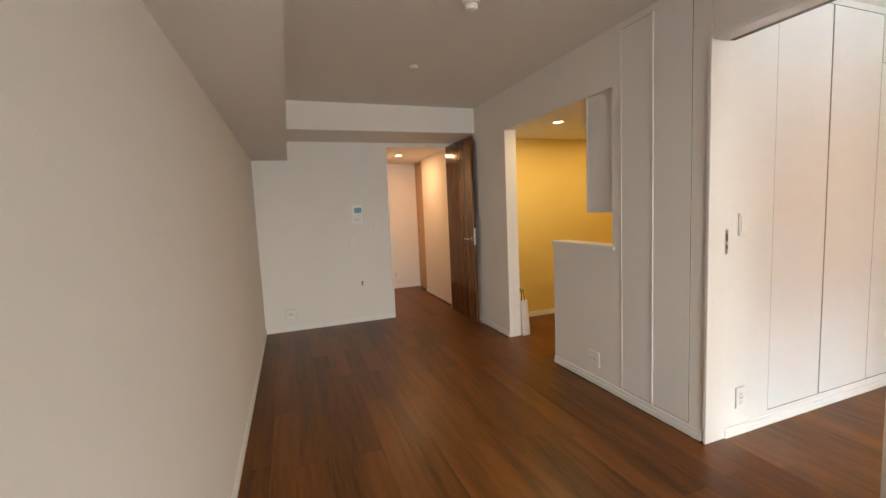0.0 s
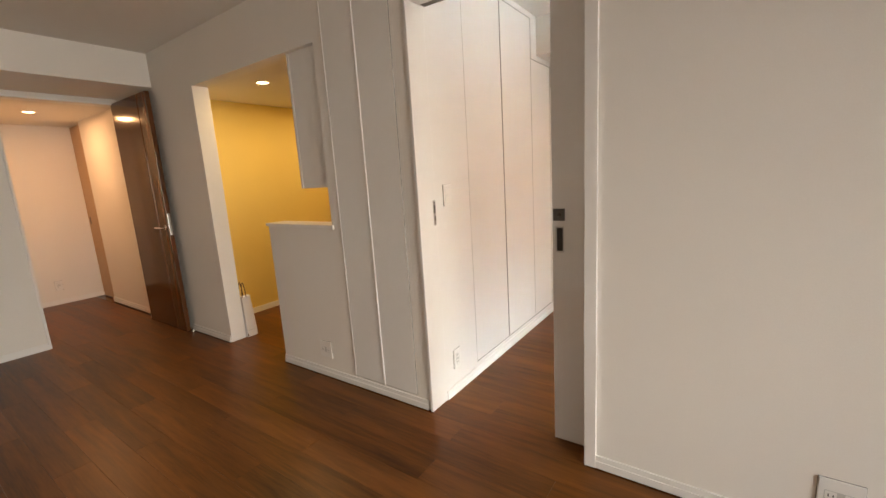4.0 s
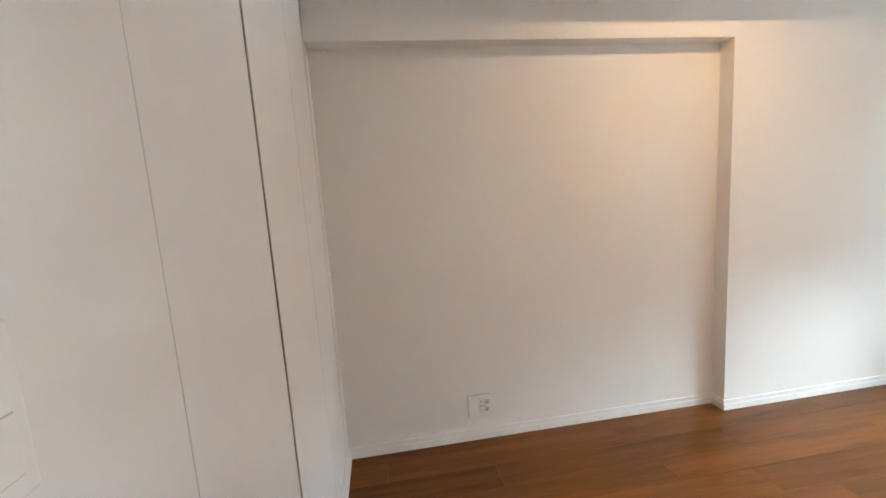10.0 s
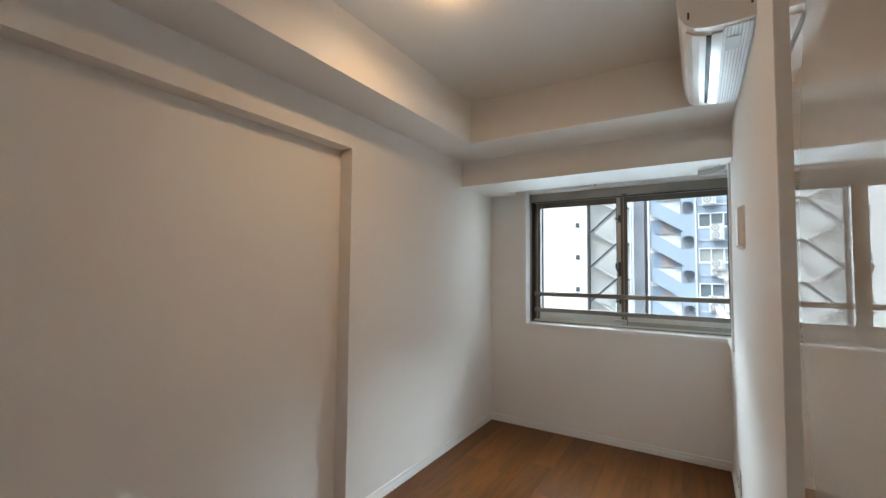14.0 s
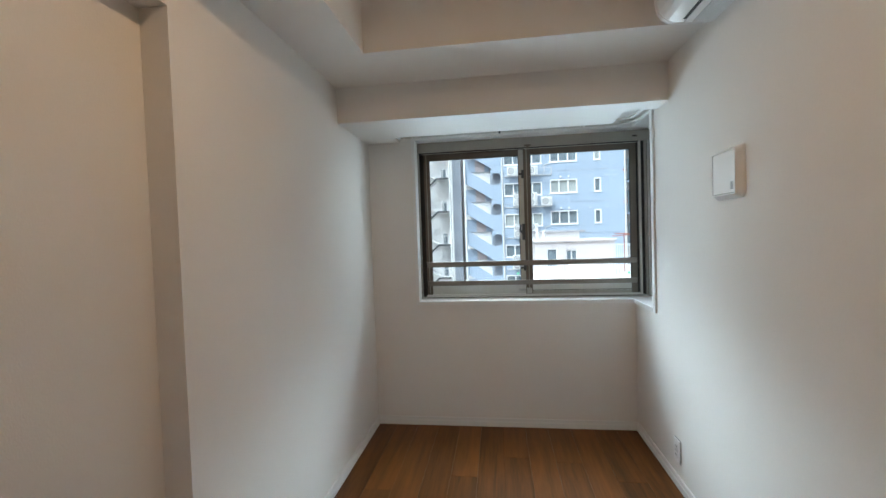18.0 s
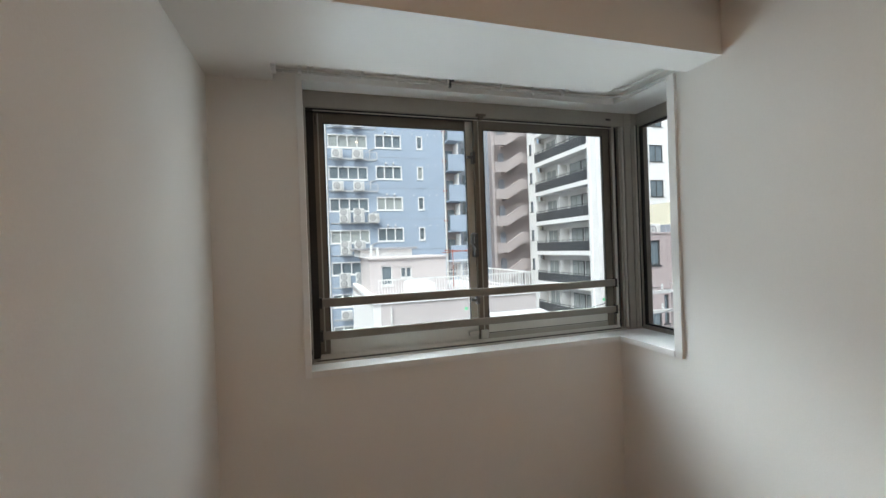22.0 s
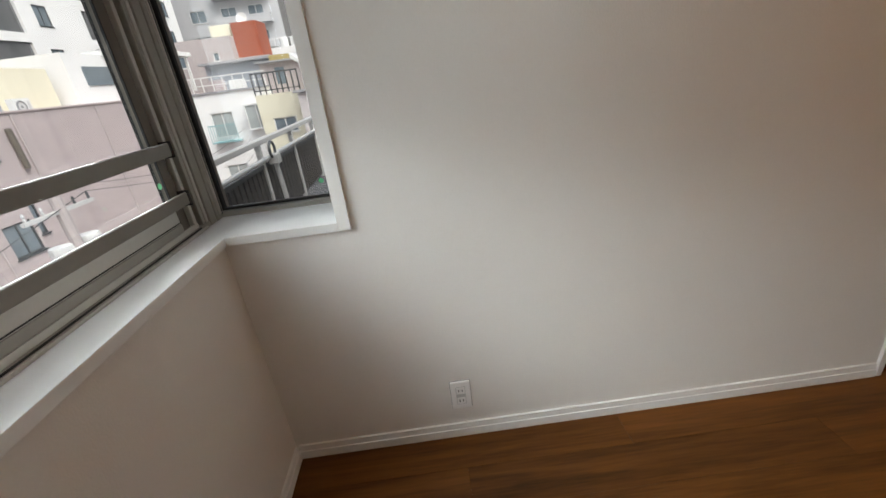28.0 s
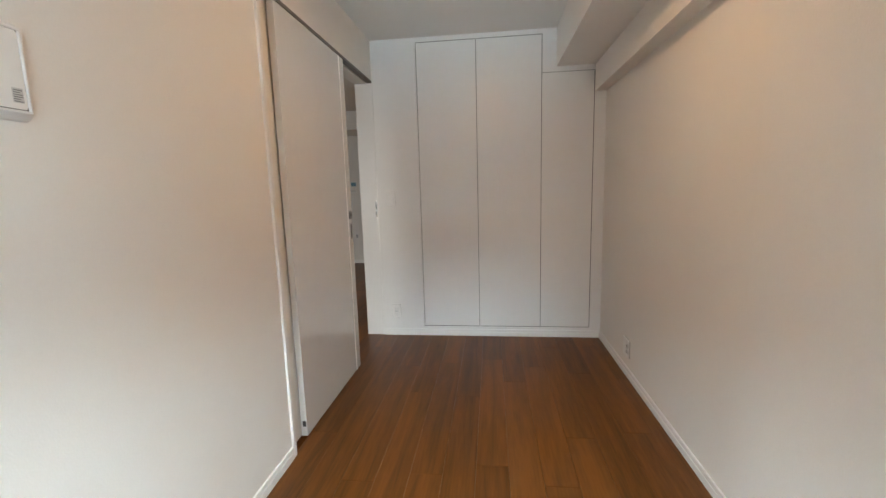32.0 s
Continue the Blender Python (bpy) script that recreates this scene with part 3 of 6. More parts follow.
# sliding door
sd = thing("sliding_door", "open white glossy lacquered sliding door", "door", pose(0.098, -1.581, 0.010))
part("panel", rounded([(0, 0.034, 0.0, 0.901, 0, 2.162)], 0.002), LACQUER, sd)
part("stile", rounded([(0.030, 0.0348, 0.818, 0.899, 0.001, 2.161)], 0.0003), LACQUER, sd)
part("groove_strip", rounded([(0.002, 0.0375, 0.811, 0.819, 0, 2.162)], 0.001), TRIM, sd)
for sx in (-0.0, 0.034):
    s = -1 if sx == 0 else 1
    lo, hi = sorted((sx, sx + s * 0.004))
    lp = part("lock_plate", rounded([(lo, hi, 0.842, 0.896, 1.090, 1.145)], 0.001), DARKSTEEL, sd, "square dark steel lock plate")
    part("thumb_turn", moved(lathe([(0, 0.010), (0.006, 0.010), (0.008, 0.003), (0.0095, 0.0)], 16), Matrix.Translation((sx + s * 0.004, 0.868, 1.118)) @ Matrix.Rotation(math.pi / 2 * s, 4, 'Y')), DARKSTEEL, lp, smooth=True)
    hp = part("flush_pull", rounded([(lo, hi, 0.846, 0.852, 0.945, 1.065), (lo, hi, 0.880, 0.886, 0.945, 1.065), (lo, hi, 0.852, 0.880, 0.945, 0.952), (lo, hi, 0.852, 0.880, 1.058, 1.065)], 0.001), STEEL, sd, "satin steel flush pull frame")
    # flat dark sheet stands for the shade inside the pull
    part("pull_recess", boxes((min(sx, sx + s * 0.0015), max(sx, sx + s * 0.0015), 0.852, 0.880, 0.952, 1.058)), DARK, hp)
edge_plate = part("latch_plate", moved(plate(0.022, 0.17, 0.002, 0.009, 0.0005), Matrix.Translation((0.017, 0.901, 1.10)) @ Matrix.Rotation(math.pi, 4, 'Z')), STEEL, sd, "rounded steel latch plate on the door edge")
part("latch_slot", boxes((0.014, 0.020, 0.9025, 0.9042, 1.085, 1.145)), DARK, edge_plate)
part("latch_bolt", rounded([(0.012, 0.022, 0.9025, 0.906, 1.052, 1.064)], 0.001), METAL_DARK, edge_plate)
for z in (1.030, 1.172):
    part("screw", moved(lathe([(0, 0.0016), (0.0035, 0.0012), (0.004, 0)], 10), Matrix.Translation((0.017, 0.903, z)) @ Matrix.Rotation(-math.pi / 2, 4, 'X')), METAL_DARK, edge_plate)
part("floor_guide", rounded([(0.012, 0.030, -0.004, 0.0, 0.055, 0.085)], 0.001), DARK, sd)

strike = thing("strike_plate", "satin steel strike plate set in the white jamb", "strike plate", pose(0.122, -0.0042, 1.130))
part("plate", plate(0.022, 0.140, 0.002, 0.009, 0.0006), STEEL, strike)
part("keeper_slot", boxes((-0.006, 0.005, -0.0032, -0.0018, 0.0, 0.045)), DARK, strike)
part("adjuster", boxes((-0.006, 0.005, -0.0036, -0.0018, -0.045, -0.015)), DARKSTEEL, strike)
part("screw", moved(lathe([(0, 0.0012), (0.004, 0.001), (0.0045, 0)], 12), Matrix.Translation((0, -0.002, 0.056)) @ Matrix.Rotation(math.pi / 2, 4, 'X')), DARK, strike)
part("screw", moved(lathe([(0, 0.0012), (0.004, 0.001), (0.0045, 0)], 12), Matrix.Translation((0, -0.002, -0.056)) @ Matrix.Rotation(math.pi / 2, 4, 'X')), DARK, strike)


# switches and outlets: faces towards local -y
def outlet(m, label, w=0.071, h=0.120, sockets=((0, 0.022), (0, -0.022)), extra=()):
    t = thing("outlet", label, "outlet", m)
    # oversized dark plate draws the shadow line round the cover
    part("mounting_frame", plate(w + 0.0026, h + 0.0026, 0.0022, 0.004, 0.0003), GAP, t)
    part("cover_plate", plate(w, h, 0.0085, 0.003, 0.0035, 3), PLASTIC, t)
    xs, zs = [c[0] for c in sockets], [c[1] for c in sockets]
    # grey sheet puts shade into the gaps round the sockets
    part("socket_surround", moved(plate(max(xs) - min(xs) + 0.034, max(zs) - min(zs) + 0.034, 0.0007, 0.003, 0.0002), Matrix.Translation(((max(xs) + min(xs)) / 2, -0.0085, (max(zs) + min(zs)) / 2))), PLASTIC_GREY, t)
    for cx, cz in sockets:
        s = part("socket", moved(plate(0.030, 0.030, 0.0015, 0.003, 0.0004), Matrix.Translation((cx, -0.0085, cz))), PLASTIC, t)
        part("slot", boxes((cx - 0.0078, cx - 0.0048, -0.0107, -0.0095, cz - 0.005, cz + 0.005)), DARK, s)
        part("slot", boxes((cx + 0.0048, cx + 0.0078, -0.0107, -0.0095, cz - 0.004, cz + 0.004)), DARK, s)
    for cx, cz in extra:
        s = part("jack", moved(plate(0.026, 0.030, 0.0015, 0.003, 0.0004), Matrix.Translation((cx, -0.0085, cz))), PLASTIC_GREY, t)
        part("pin", moved(lathe([(0.0, 0.006), (0.004, 0.006), (0.004, 0)], 12), Matrix.Translation((cx, -0.010, cz)) @ Matrix.Rotation(math.pi / 2, 4, 'X')), CHROME, s)
    return t


def switch(m, label, keys=2):
    t = thing("light_switch", label, "switch", m)
    # slightly larger dark plate painted as the switch's shadow outline
    part("mounting_frame", plate(0.0736, 0.1236, 0.0022, 0.004, 0.0003), GAP, t)
    part("cover_plate", plate(0.072, 0.122, 0.009, 0.004, 0.0025), PLASTIC, t)
    hgt = 0.088 / keys
    # grey behind the rockers stands for shade in their joints
    part("rocker_surround", moved(plate(0.0485, 0.0895, 0.0008, 0.002, 0.0002), Matrix.Translation((0, -0.009, 0))), PLASTIC_GREY, t)
    for i in range(keys):
        z = -0.044 + hgt * (i + 0.5)
        part("rocker", moved(plate(0.046, hgt - 0.0015, 0.0025, 0.002, 0.0006), Matrix.Translation((0, -0.009, z))), PLASTIC, t)
    return t


switch(pose(0.253, 0.0, 1.218), "white double rocker light switch on the closet wall")
outlet(pose(0.262, 0.0, 0.218), "white double wall outlet by the closet")
outlet(pose(0.0, 0.905, 0.197, 0, 0, -90), "white wall outlet on the kitchen counter wall", 0.118, 0.116, ((-0.025, 0.0), (0.025, 0.0)))
outlet(pose(2.022, -0.70, 0.190, 0, 0, -90), "wide white wall outlet with aerial jacks", 0.118, 0.120, ((0.018, 0.022), (0.018, -0.022)), ((0.042, 0.02), (0.042, -0.02)))
outlet(pose(0.13, -3.310, 0.190, 0, 0, 90), "white double wall outlet under the corner window")
outlet(pose(0.0, -1.695, 0.198, 0, 0, -90), "white wall outlet in the living room", 0.118, 0.116, ((-0.025, 0.0), (0.025, 0.0)))
outlet(pose(-2.16, 3.634, 0.204), "white wall outlet near the corner", 0.118, 0.116, ((-0.025, 0.0), (0.025, 0.0)))
switch(pose(-1.07, 3.634, 1.217), "white light switch beside the hall doorway", 3)
switch(pose(-1.38, 3.634, 1.02), "pale white wall switch under the intercom", 1)

intercom = thing("intercom", "white wall intercom with a small blue screen", "intercom", pose(-1.305, 3.634, 1.355))
part("housing", plate(0.125, 0.215, 0.028, 0.010, 0.004), PLASTIC, intercom)
part("screen", moved(plate(0.088, 0.066, 0.003, 0.003, 0.001), Matrix.Translation((0.010, -0.028, 0.055))), SCREEN, intercom, "small blue lcd screen")
part("button", moved(plate(0.028, 0.012, 0.003, 0.004, 0.001), Matrix.Translation((0.015, -0.028, -0.005))), PLASTIC_GREY, intercom)
part("speaker_grille", boxes(*[(-0.04, 0.04, -0.0295, -0.028, -0.045 - 0.008 * i, -0.041 - 0.008 * i) for i in range(5)]), PLASTIC_GREY, intercom)
jack = thing("wall_jack", "small dark wall jack on a white plate", "wall jack", pose(-1.29, 3.634, 0.49))
part("cover_plate", plate(0.04, 0.075, 0.006, 0.004, 0.002), PLASTIC, jack)
part("jack", moved(plate(0.022, 0.026, 0.003, 0.003, 0.0005), Matrix.Translation((0, -0.006, 0.014))), DARK, jack)
part("jack", moved(plate(0.022, 0.018, 0.003, 0.003, 0.0005), Matrix.Translation((0, -0.006, -0.016))), DARK, jack)

# wall-mounted ventilator by the window: a deep tapered base, a rim and a flat cover set in it
def tapered(w0, h0, w1, h1, d0, d1, corner, seg=4):
    """A rounded block from size (w0, h0) at depth d0 to (w1, h1) at depth d1, towards -y."""
    bm = boxes((-0.5, 0.5, -1, 0, -0.5, 0.5))
    upright = [e for e in bm.edges if abs(e.verts[0].co.y - e.verts[1].co.y) > 0.5]
    bmesh.ops.bevel(bm, geom=upright, offset=corner, segments=seg, affect='EDGES', profile=0.5)
    for v in bm.verts:
        near = v.co.y > -0.5
        v.co = Vector((v.co.x * (w0 if near else w1), -d0 if near else -d1, v.co.z * (h0 if near else h1)))
    return bm


vent = thing("ventilator", "square white plastic wall ventilator with a sunken flat cover", "ventilator", pose(0.13, -2.793, 1.556, 0, 0, 90))
part("base", tapered(0.203, 0.200, 0.198, 0.195, 0.0, 0.008, 0.09), PLASTIC, vent)
part("shoulder", tapered(0.198, 0.195, 0.166, 0.172, 0.008, 0.023, 0.10), PLASTIC, vent)
part("back_plate", tapered(0.160, 0.166, 0.160, 0.166, 0.0228, 0.0236, 0.04), GAP, vent, "dark joint round the cover")
for x0, x1, z0, z1 in ((-0.083, 0.083, 0.080, 0.086), (-0.083, 0.083, -0.086, -0.080), (-0.083, -0.077, -0.080, 0.080), (0.077, 0.083, -0.080, 0.080)):
    part("rim", rounded([(x0, x1, -0.0275, -0.0225, z0, z1)], 0.0022, 3), TRIM, vent)
part("cover", moved(plate(0.152, 0.157, 0.0020, 0.006, 0.0006), Matrix.Translation((0, -0.0234, 0.0008))), PLASTIC, vent)
lab = part("printed_label", boxes((0.049, 0.070, -0.0258, -0.0250, -0.066, -0.036)), PLASTIC_GREY, vent, "small grey printed label")
for k in range(6):
    part("print_line", boxes((0.051, 0.068 - 0.004 * (k % 3 == 1), -0.0262, -0.0257, -0.064 + k * 0.0045, -0.0618 + k * 0.0045)), PRINT, lab)

# air conditioner, high on the partition wall
ac = thing("air_conditioner", "white wall-mounted air conditioner with a ribbed underside", "air conditioner", pose(0.13, -2.91, 2.195))
prof = [(0.0, 0.004), (0.05, 0.0), (0.11, 0.0), (0.145, 0.003), (0.175, 0.011), (0.198, 0.026), (0.214, 0.050), (0.222, 0.085), (0.226, 0.13), (0.226, 0.20), (0.216, 0.262), (0.19, 0.285), (0.0, 0.285)]
part("body", prism(prof, 'y', 0.018, 0.782), PLASTIC, ac)
side = [(x * 1.012, z * 1.008 - 0.001) for x, z in prof]
for y0 in (0.0, 0.782):
    part("end_cap", prism(side, 'y', y0, y0 + 0.018), PLASTIC, ac)
part("louvre_flap", prism([(0.141, -0.001), (0.160, 0.005), (0.180, 0.013), (0.199, 0.027), (0.203, 0.025), (0.184, 0.009), (0.162, 0.0), (0.141, -0.006)], 'y', 0.035, 0.752), FLAP, ac, "glossy white louvre flap")
part("inner_flap", boxes((0.092, 0.124, 0.035, 0.752, -0.0065, 0.002)), FLAP, ac, "glossy white inner flap")
# no opening is cut; a black strip stands for the slot's shade
part("air_slot", boxes((0.124, 0.140, 0.055, 0.735, -0.0030, 0.003)), ALU_DARK, ac, "air slot, the shade of its depth put in as black")
for i in range(8):
    part("rib", rounded([(0.006 + i * 0.0105, 0.0125 + i * 0.0105, 0.02, 0.78, -0.0055, 0.002)], 0.001), PLASTIC, ac)
# grey sheet puts the shade between the ribs into colour
part("rib_shadow", boxes((0.004, 0.090, 0.022, 0.778, -0.0012, 0.001)), PLASTIC_GREY, ac)
part("info_label", boxes((0.035, 0.078, 0.60, 0.70, -0.0068, -0.005)), PLASTIC_GREY, ac, "grey printed label")
for x in (0.008, 0.190):
    part("screw_cap", rounded([(x, x + 0.007, 0.7985, 0.8014, 0.045, 0.070)], 0.0008), BAG_CORD, ac)
part("front_panel", prism([(0.2240, 0.095), (0.2300, 0.13), (0.2320, 0.20), (0.222, 0.262), (0.226, 0.20), (0.2262, 0.13)], 'y', 0.022, 0.778), PLASTIC, ac)

# ceiling fittings
def detector(m, label, r=0.05):
    t = thing("smoke_detector", label, "smoke detector", m)
    part("base", lathe([(0, 0), (r, 0), (r, -0.014), (r * 0.94, -0.018), (0, -0.018)], 28), PLASTIC, t, smooth=False)
    part("head", lathe([(0, -0.018), (r * 0.72, -0.018), (r * 0.76, -0.030), (r * 0.62, -0.042), (0, -0.044)], 28), PLASTIC, t, smooth=False)


detector(pose(-1.054, 0.633, 2.52), "round white smoke detector on the ceiling")
rose = thing("ceiling_rose", "small white ceiling light rose", "ceiling rose", pose(-1.072, 1.693, 2.52))
part("base", lathe([(0, 0), (0.034, 0), (0.032, -0.012), (0.028, -0.020), (0, -0.020)], 24), PLASTIC, rose)
part("contact", boxes((-0.003, 0.003, 0.012, 0.020, -0.023, -0.018)), DARK, rose)

lampb = thing("ceiling_lamp", "lit bare bulb in a white ceiling socket", "lamp", pose(1.15, -1.84, CEIL))
part("socket", lathe([(0, 0), (0.045, 0), (0.045, -0.010), (0.024, -0.016), (0.022, -0.02), (0, -0.02)], 24), PLASTIC, lampb, smooth=False)
part("bulb", lathe([(0.014, -0.02), (0.020, -0.026), (0.026, -0.036), (0.025, -0.046), (0.015, -0.054), (0, -0.056)], 20), BULB, lampb, "glowing warm bulb", smooth=True)

for x, y, z in ((0.42, 1.88, 2.17), (1.30, 1.88, 2.17), (-0.49, 4.55, 2.21)):
    d = thing("downlight", "round recessed warm ceiling downlight", "downlight", pose(x, y, z), "ceiling downlights")
    part("rim", lathe([(0.046, -0.001), (0.060, 0.0), (0.060, -0.004), (0.050, -0.007), (0.046, -0.004)], 28), PLASTIC, d)
    part("diffuser", lathe([(0, -0.002), (0.046, -0.002)], 28), BULB, d)

# hall door, open
hd = thing("hall_door", "dark brown glossy wooden door standing open", "door", pose(-0.045, 2.85, 0.008))
part("panel", rounded([(-0.036, 0, 0.20, 0.805, 0, 2.19)], 0.002), DOORWOOD, hd)
part("stile", rounded([(-0.036, 0, 0.0, 0.186, 0, 2.19)], 0.002), DOORWOOD, hd)
part("inlay_strip", rounded([(-0.032, -0.004, 0.186, 0.200, 0, 2.19)], 0.001), DARK, hd)
part("lock_case", rounded([(-0.030, -0.006, -0.003, 0.0, 0.93, 1.13)], 0.001), CHROME, hd, "steel lock plate on the door edge")
lv = part("lever_handle", rods([((-0.036, 0.060, 1.00), (-0.085, 0.060, 1.00)), ((-0.080, 0.060, 1.00), (-0.080, 0.175, 1.00))], 0.008), CHROME, hd, "chrome lever handle")
part("rosette", moved(lathe([(0, 0.006), (0.020, 0.006), (0.024, 0)], 20), Matrix.Translation((-0.036, 0.060, 1.00)) @ Matrix.Rotation(-math.pi / 2, 4, 'Y')), CHROME, lv)
for z in (0.25, 1.1, 1.95):
    part("hinge", rods([((-0.002, 0.812, z - 0.05), (-0.002, 0.812, z + 0.05))], 0.007), STEEL, hd)
stop = thing("door_stop", "small chrome floor door stop", "door stop", pose(-0.03, 2.84, 0.0))
part("base", lathe([(0, 0.004), (0.016, 0.004), (0.018, 0)], 16), CHROME, stop)
part("post", lathe([(0, 0.03), (0.008, 0.028), (0.008, 0.004)], 12), CHROME, stop)
hs = thing("hall_door_pull", "dark flush pull on a white hall door", "door pull", pose(0.0745, 5.54, 1.02, 0, 0, -90))
part("plate", plate(0.03, 0.09, 0.003, 0.004, 0.001), METAL_DARK, hs)
outlet(pose(-0.36, 5.62, 0.24), "white wall outlet at the end of the hall")

# kitchen wall cabinet and the paper bag
cab = thing("wall_cabinet", "white kitchen wall cabinet hanging over the counter", "cabinet", pose(0.03, 0.715, 1.30))
part("body", rounded([(0.0, 0.35, 0.0, 0.270, 0, 0.838)], 0.002), PANEL, cab)
part("end_panel", rounded([(-0.004, 0.35, 0.271, 0.287, 0, 0.838)], 0.001), PANEL, cab)

bag = thing("paper_bag", "narrow white paper carrier bag standing on the floor", "bag", pose(0.178, 2.212, 0.0, 0, 0, 3))
bb = boxes((-0.047, 0.047, -0.046, 0.046, 0, 0.06), (-0.047, 0.047, -0.046, 0.046, 0.06, 0.37))
bmesh.ops.remove_doubles(bb, verts=bb.verts, dist=0.0005)
for v in bb.verts:
    if v.co.z > 0.2:
        v.co.x = v.co.x * 0.86 - 0.003
        v.co.y *= 0.55
part("body", bb, BAG, bag)
part("fold_line", boxes((-0.040, 0.040, -0.0475, -0.0462, 0.058, 0.060)), PLASTIC_GREY, bag)
# brown patch laid on as shadow at the bag's lower left
part("bottom_shadow_fold", boxes((-0.0485, -0.040, -0.0475, -0.0462, 0.002, 0.03)), BAG_CORD, bag)
for sy in (-0.022, 0.022):
    pts = [(-0.036 + 0.036 * i / 12, sy, 0.36 + 0.135 * math.sin(math.pi * i / 12) ** 0.55) for i in range(13)]
    part("handle", rods(list(zip(pts, pts[1:])), 0.0042, 6), BAG_CORD, bag, "brown cord handle")

# ---- corner window ----
win = tagged(new("window_1"), "bronze-grey aluminium corner window with two sliding sashes", "window", "", "structure")
part("casing", rounded([(1.596, 1.620, -4.03, -3.923, 0.862, 2.052)], 0.002), TRIM, win, "white window casing")
part("casing", rounded([(0.135, 1.596, -4.03, -3.923, 2.028, 2.052)], 0.002), TRIM, win, "white window casing")
part("casing", rounded([(-0.10, 0.142, -3.600, -3.562, 0.862, 2.052)], 0.002), TRIM, win, "white window casing")
part("casing", rounded([(-0.10, 0.135, -4.03, -3.600, 2.028, 2.052)], 0.002), TRIM, win, "white window casing")
part("window_sill", rounded([(0.142, 1.596, -4.03, -3.921, 0.862, 0.889)], 0.002), TRIM, win, "white painted window sill")
part("window_sill", rounded([(-0.10, 0.144, -4.03, -3.600, 0.862, 0.889)], 0.002), TRIM, win, "white painted corner sill")
part("head_frame", rounded([(-0.09, 1.612, -4.11, -4.025, 1.958, 2.03)], 0.002), ALU, win)
part("head_corner_block", rounded([(1.594, 1.611, -4.03, -4.018, 1.960, 2.026)], 0.001), ALU_BROWN_AND_SHADE, win, "dark bronze corner block")
# black strip carries the shade of the track recess
part("head_recess", boxes((0.06, 1.590, -4.100, -4.033, 1.949, 1.9575)), ALU_DARK, win, "track recess, its shade put in as a black strip")
part("head_lip", rounded([(0.06, 1.560, -4.034, -4.029, 1.9455, 1.949)], 0.0008), ALU_PALE_AND_LIT, win)
part("sill_frame", rounded([(-0.09, 1.612, -4.11, -4.025, 0.870, 0.904)], 0.002), ALU, win)
for y in (-4.033, -4.060, -4.085):
    part("track_rib", boxes((0.05, 1.560, y - 0.003, y + 0.003, 0.903, 0.918)), ALU_PALE_AND_LIT, win)
for y0, y1 in ((-4.056, -4.037), (-4.081, -4.064)):
    part("track_groove", boxes((0.05, 1.560, y0, y1, 0.9045, 0.9065)), ALU_DARK, win)
part("track_line", boxes((0.05, 1.575, -4.0255, -4.0238, 0.8985, 0.9025)), ALU_DARK, win)
part("track_lip", rounded([(0.02, 1.590, -4.0255, -4.0185, 0.889, 0.8965)], 0.001), ALU_PALE_AND_LIT, win)
part("jamb_frame", rounded([(1.588, 1.612, -4.11, -4.022, 0.904, 1.958)], 0.002), ALU, win)
# black block fills the deep jamb gap as its shade
part("jamb_recess", boxes((1.558, 1.588, -4.11, -4.052, 0.904, 1.958)), ALU_DARK, win, "jamb recess, its shade put in as a black block")
part("jamb_stop", rounded([(1.592, 1.606, -4.021, -4.017, 0.93, 0.95), (1.548, 1.552, -4.033, -4.027, 1.885, 1.925)], 0.001), ALU_DARK, win)
part("corner_post", rounded([(-0.095, -0.050, -4.11, -4.020, 0.870, 2.03)], 0.003), ALU, win)
part("corner_post", rounded([(-0.046, -0.008, -4.11, -4.022, 0.870, 2.03)], 0.003), ALU, win)
part("post_line", boxes((-0.051, -0.045, -4.10, -4.028, 0.89, 2.02)), ALU_DARK, win)
part("post_line", boxes((-0.009, -0.003, -4.10, -4.030, 0.904, 1.958)), ALU_DARK, win)
part("post_fin", rounded([(-0.076, -0.070, -4.021, -4.014, 0.905, 1.965)], 0.001), ALU_PALE_AND_LIT, win)
part("post_fin", rounded([(-0.004, 0.009, -4.10, -4.026, 0.904, 1.958)], 0.002), ALU_PALE_AND_LIT, win)
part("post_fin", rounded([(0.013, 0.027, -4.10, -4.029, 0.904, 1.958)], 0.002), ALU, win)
part("post_fin", rounded([(0.050, 0.065, -4.10, -4.032, 0.904, 1.958)], 0.002), ALU_PALE_AND_LIT, win)
part("post_gasket", boxes((0.009, 0.013, -4.09, -4.034, 0.904, 1.958)), ALU_DARK, win)
part("post_gasket", boxes((0.027, 0.050, -4.09, -4.046, 0.904, 1.958)), ALU_DARK, win)
part("post_gasket", boxes((0.065, 0.081, -4.09, -4.050, 0.904, 1.958)), ALU_DARK, win)


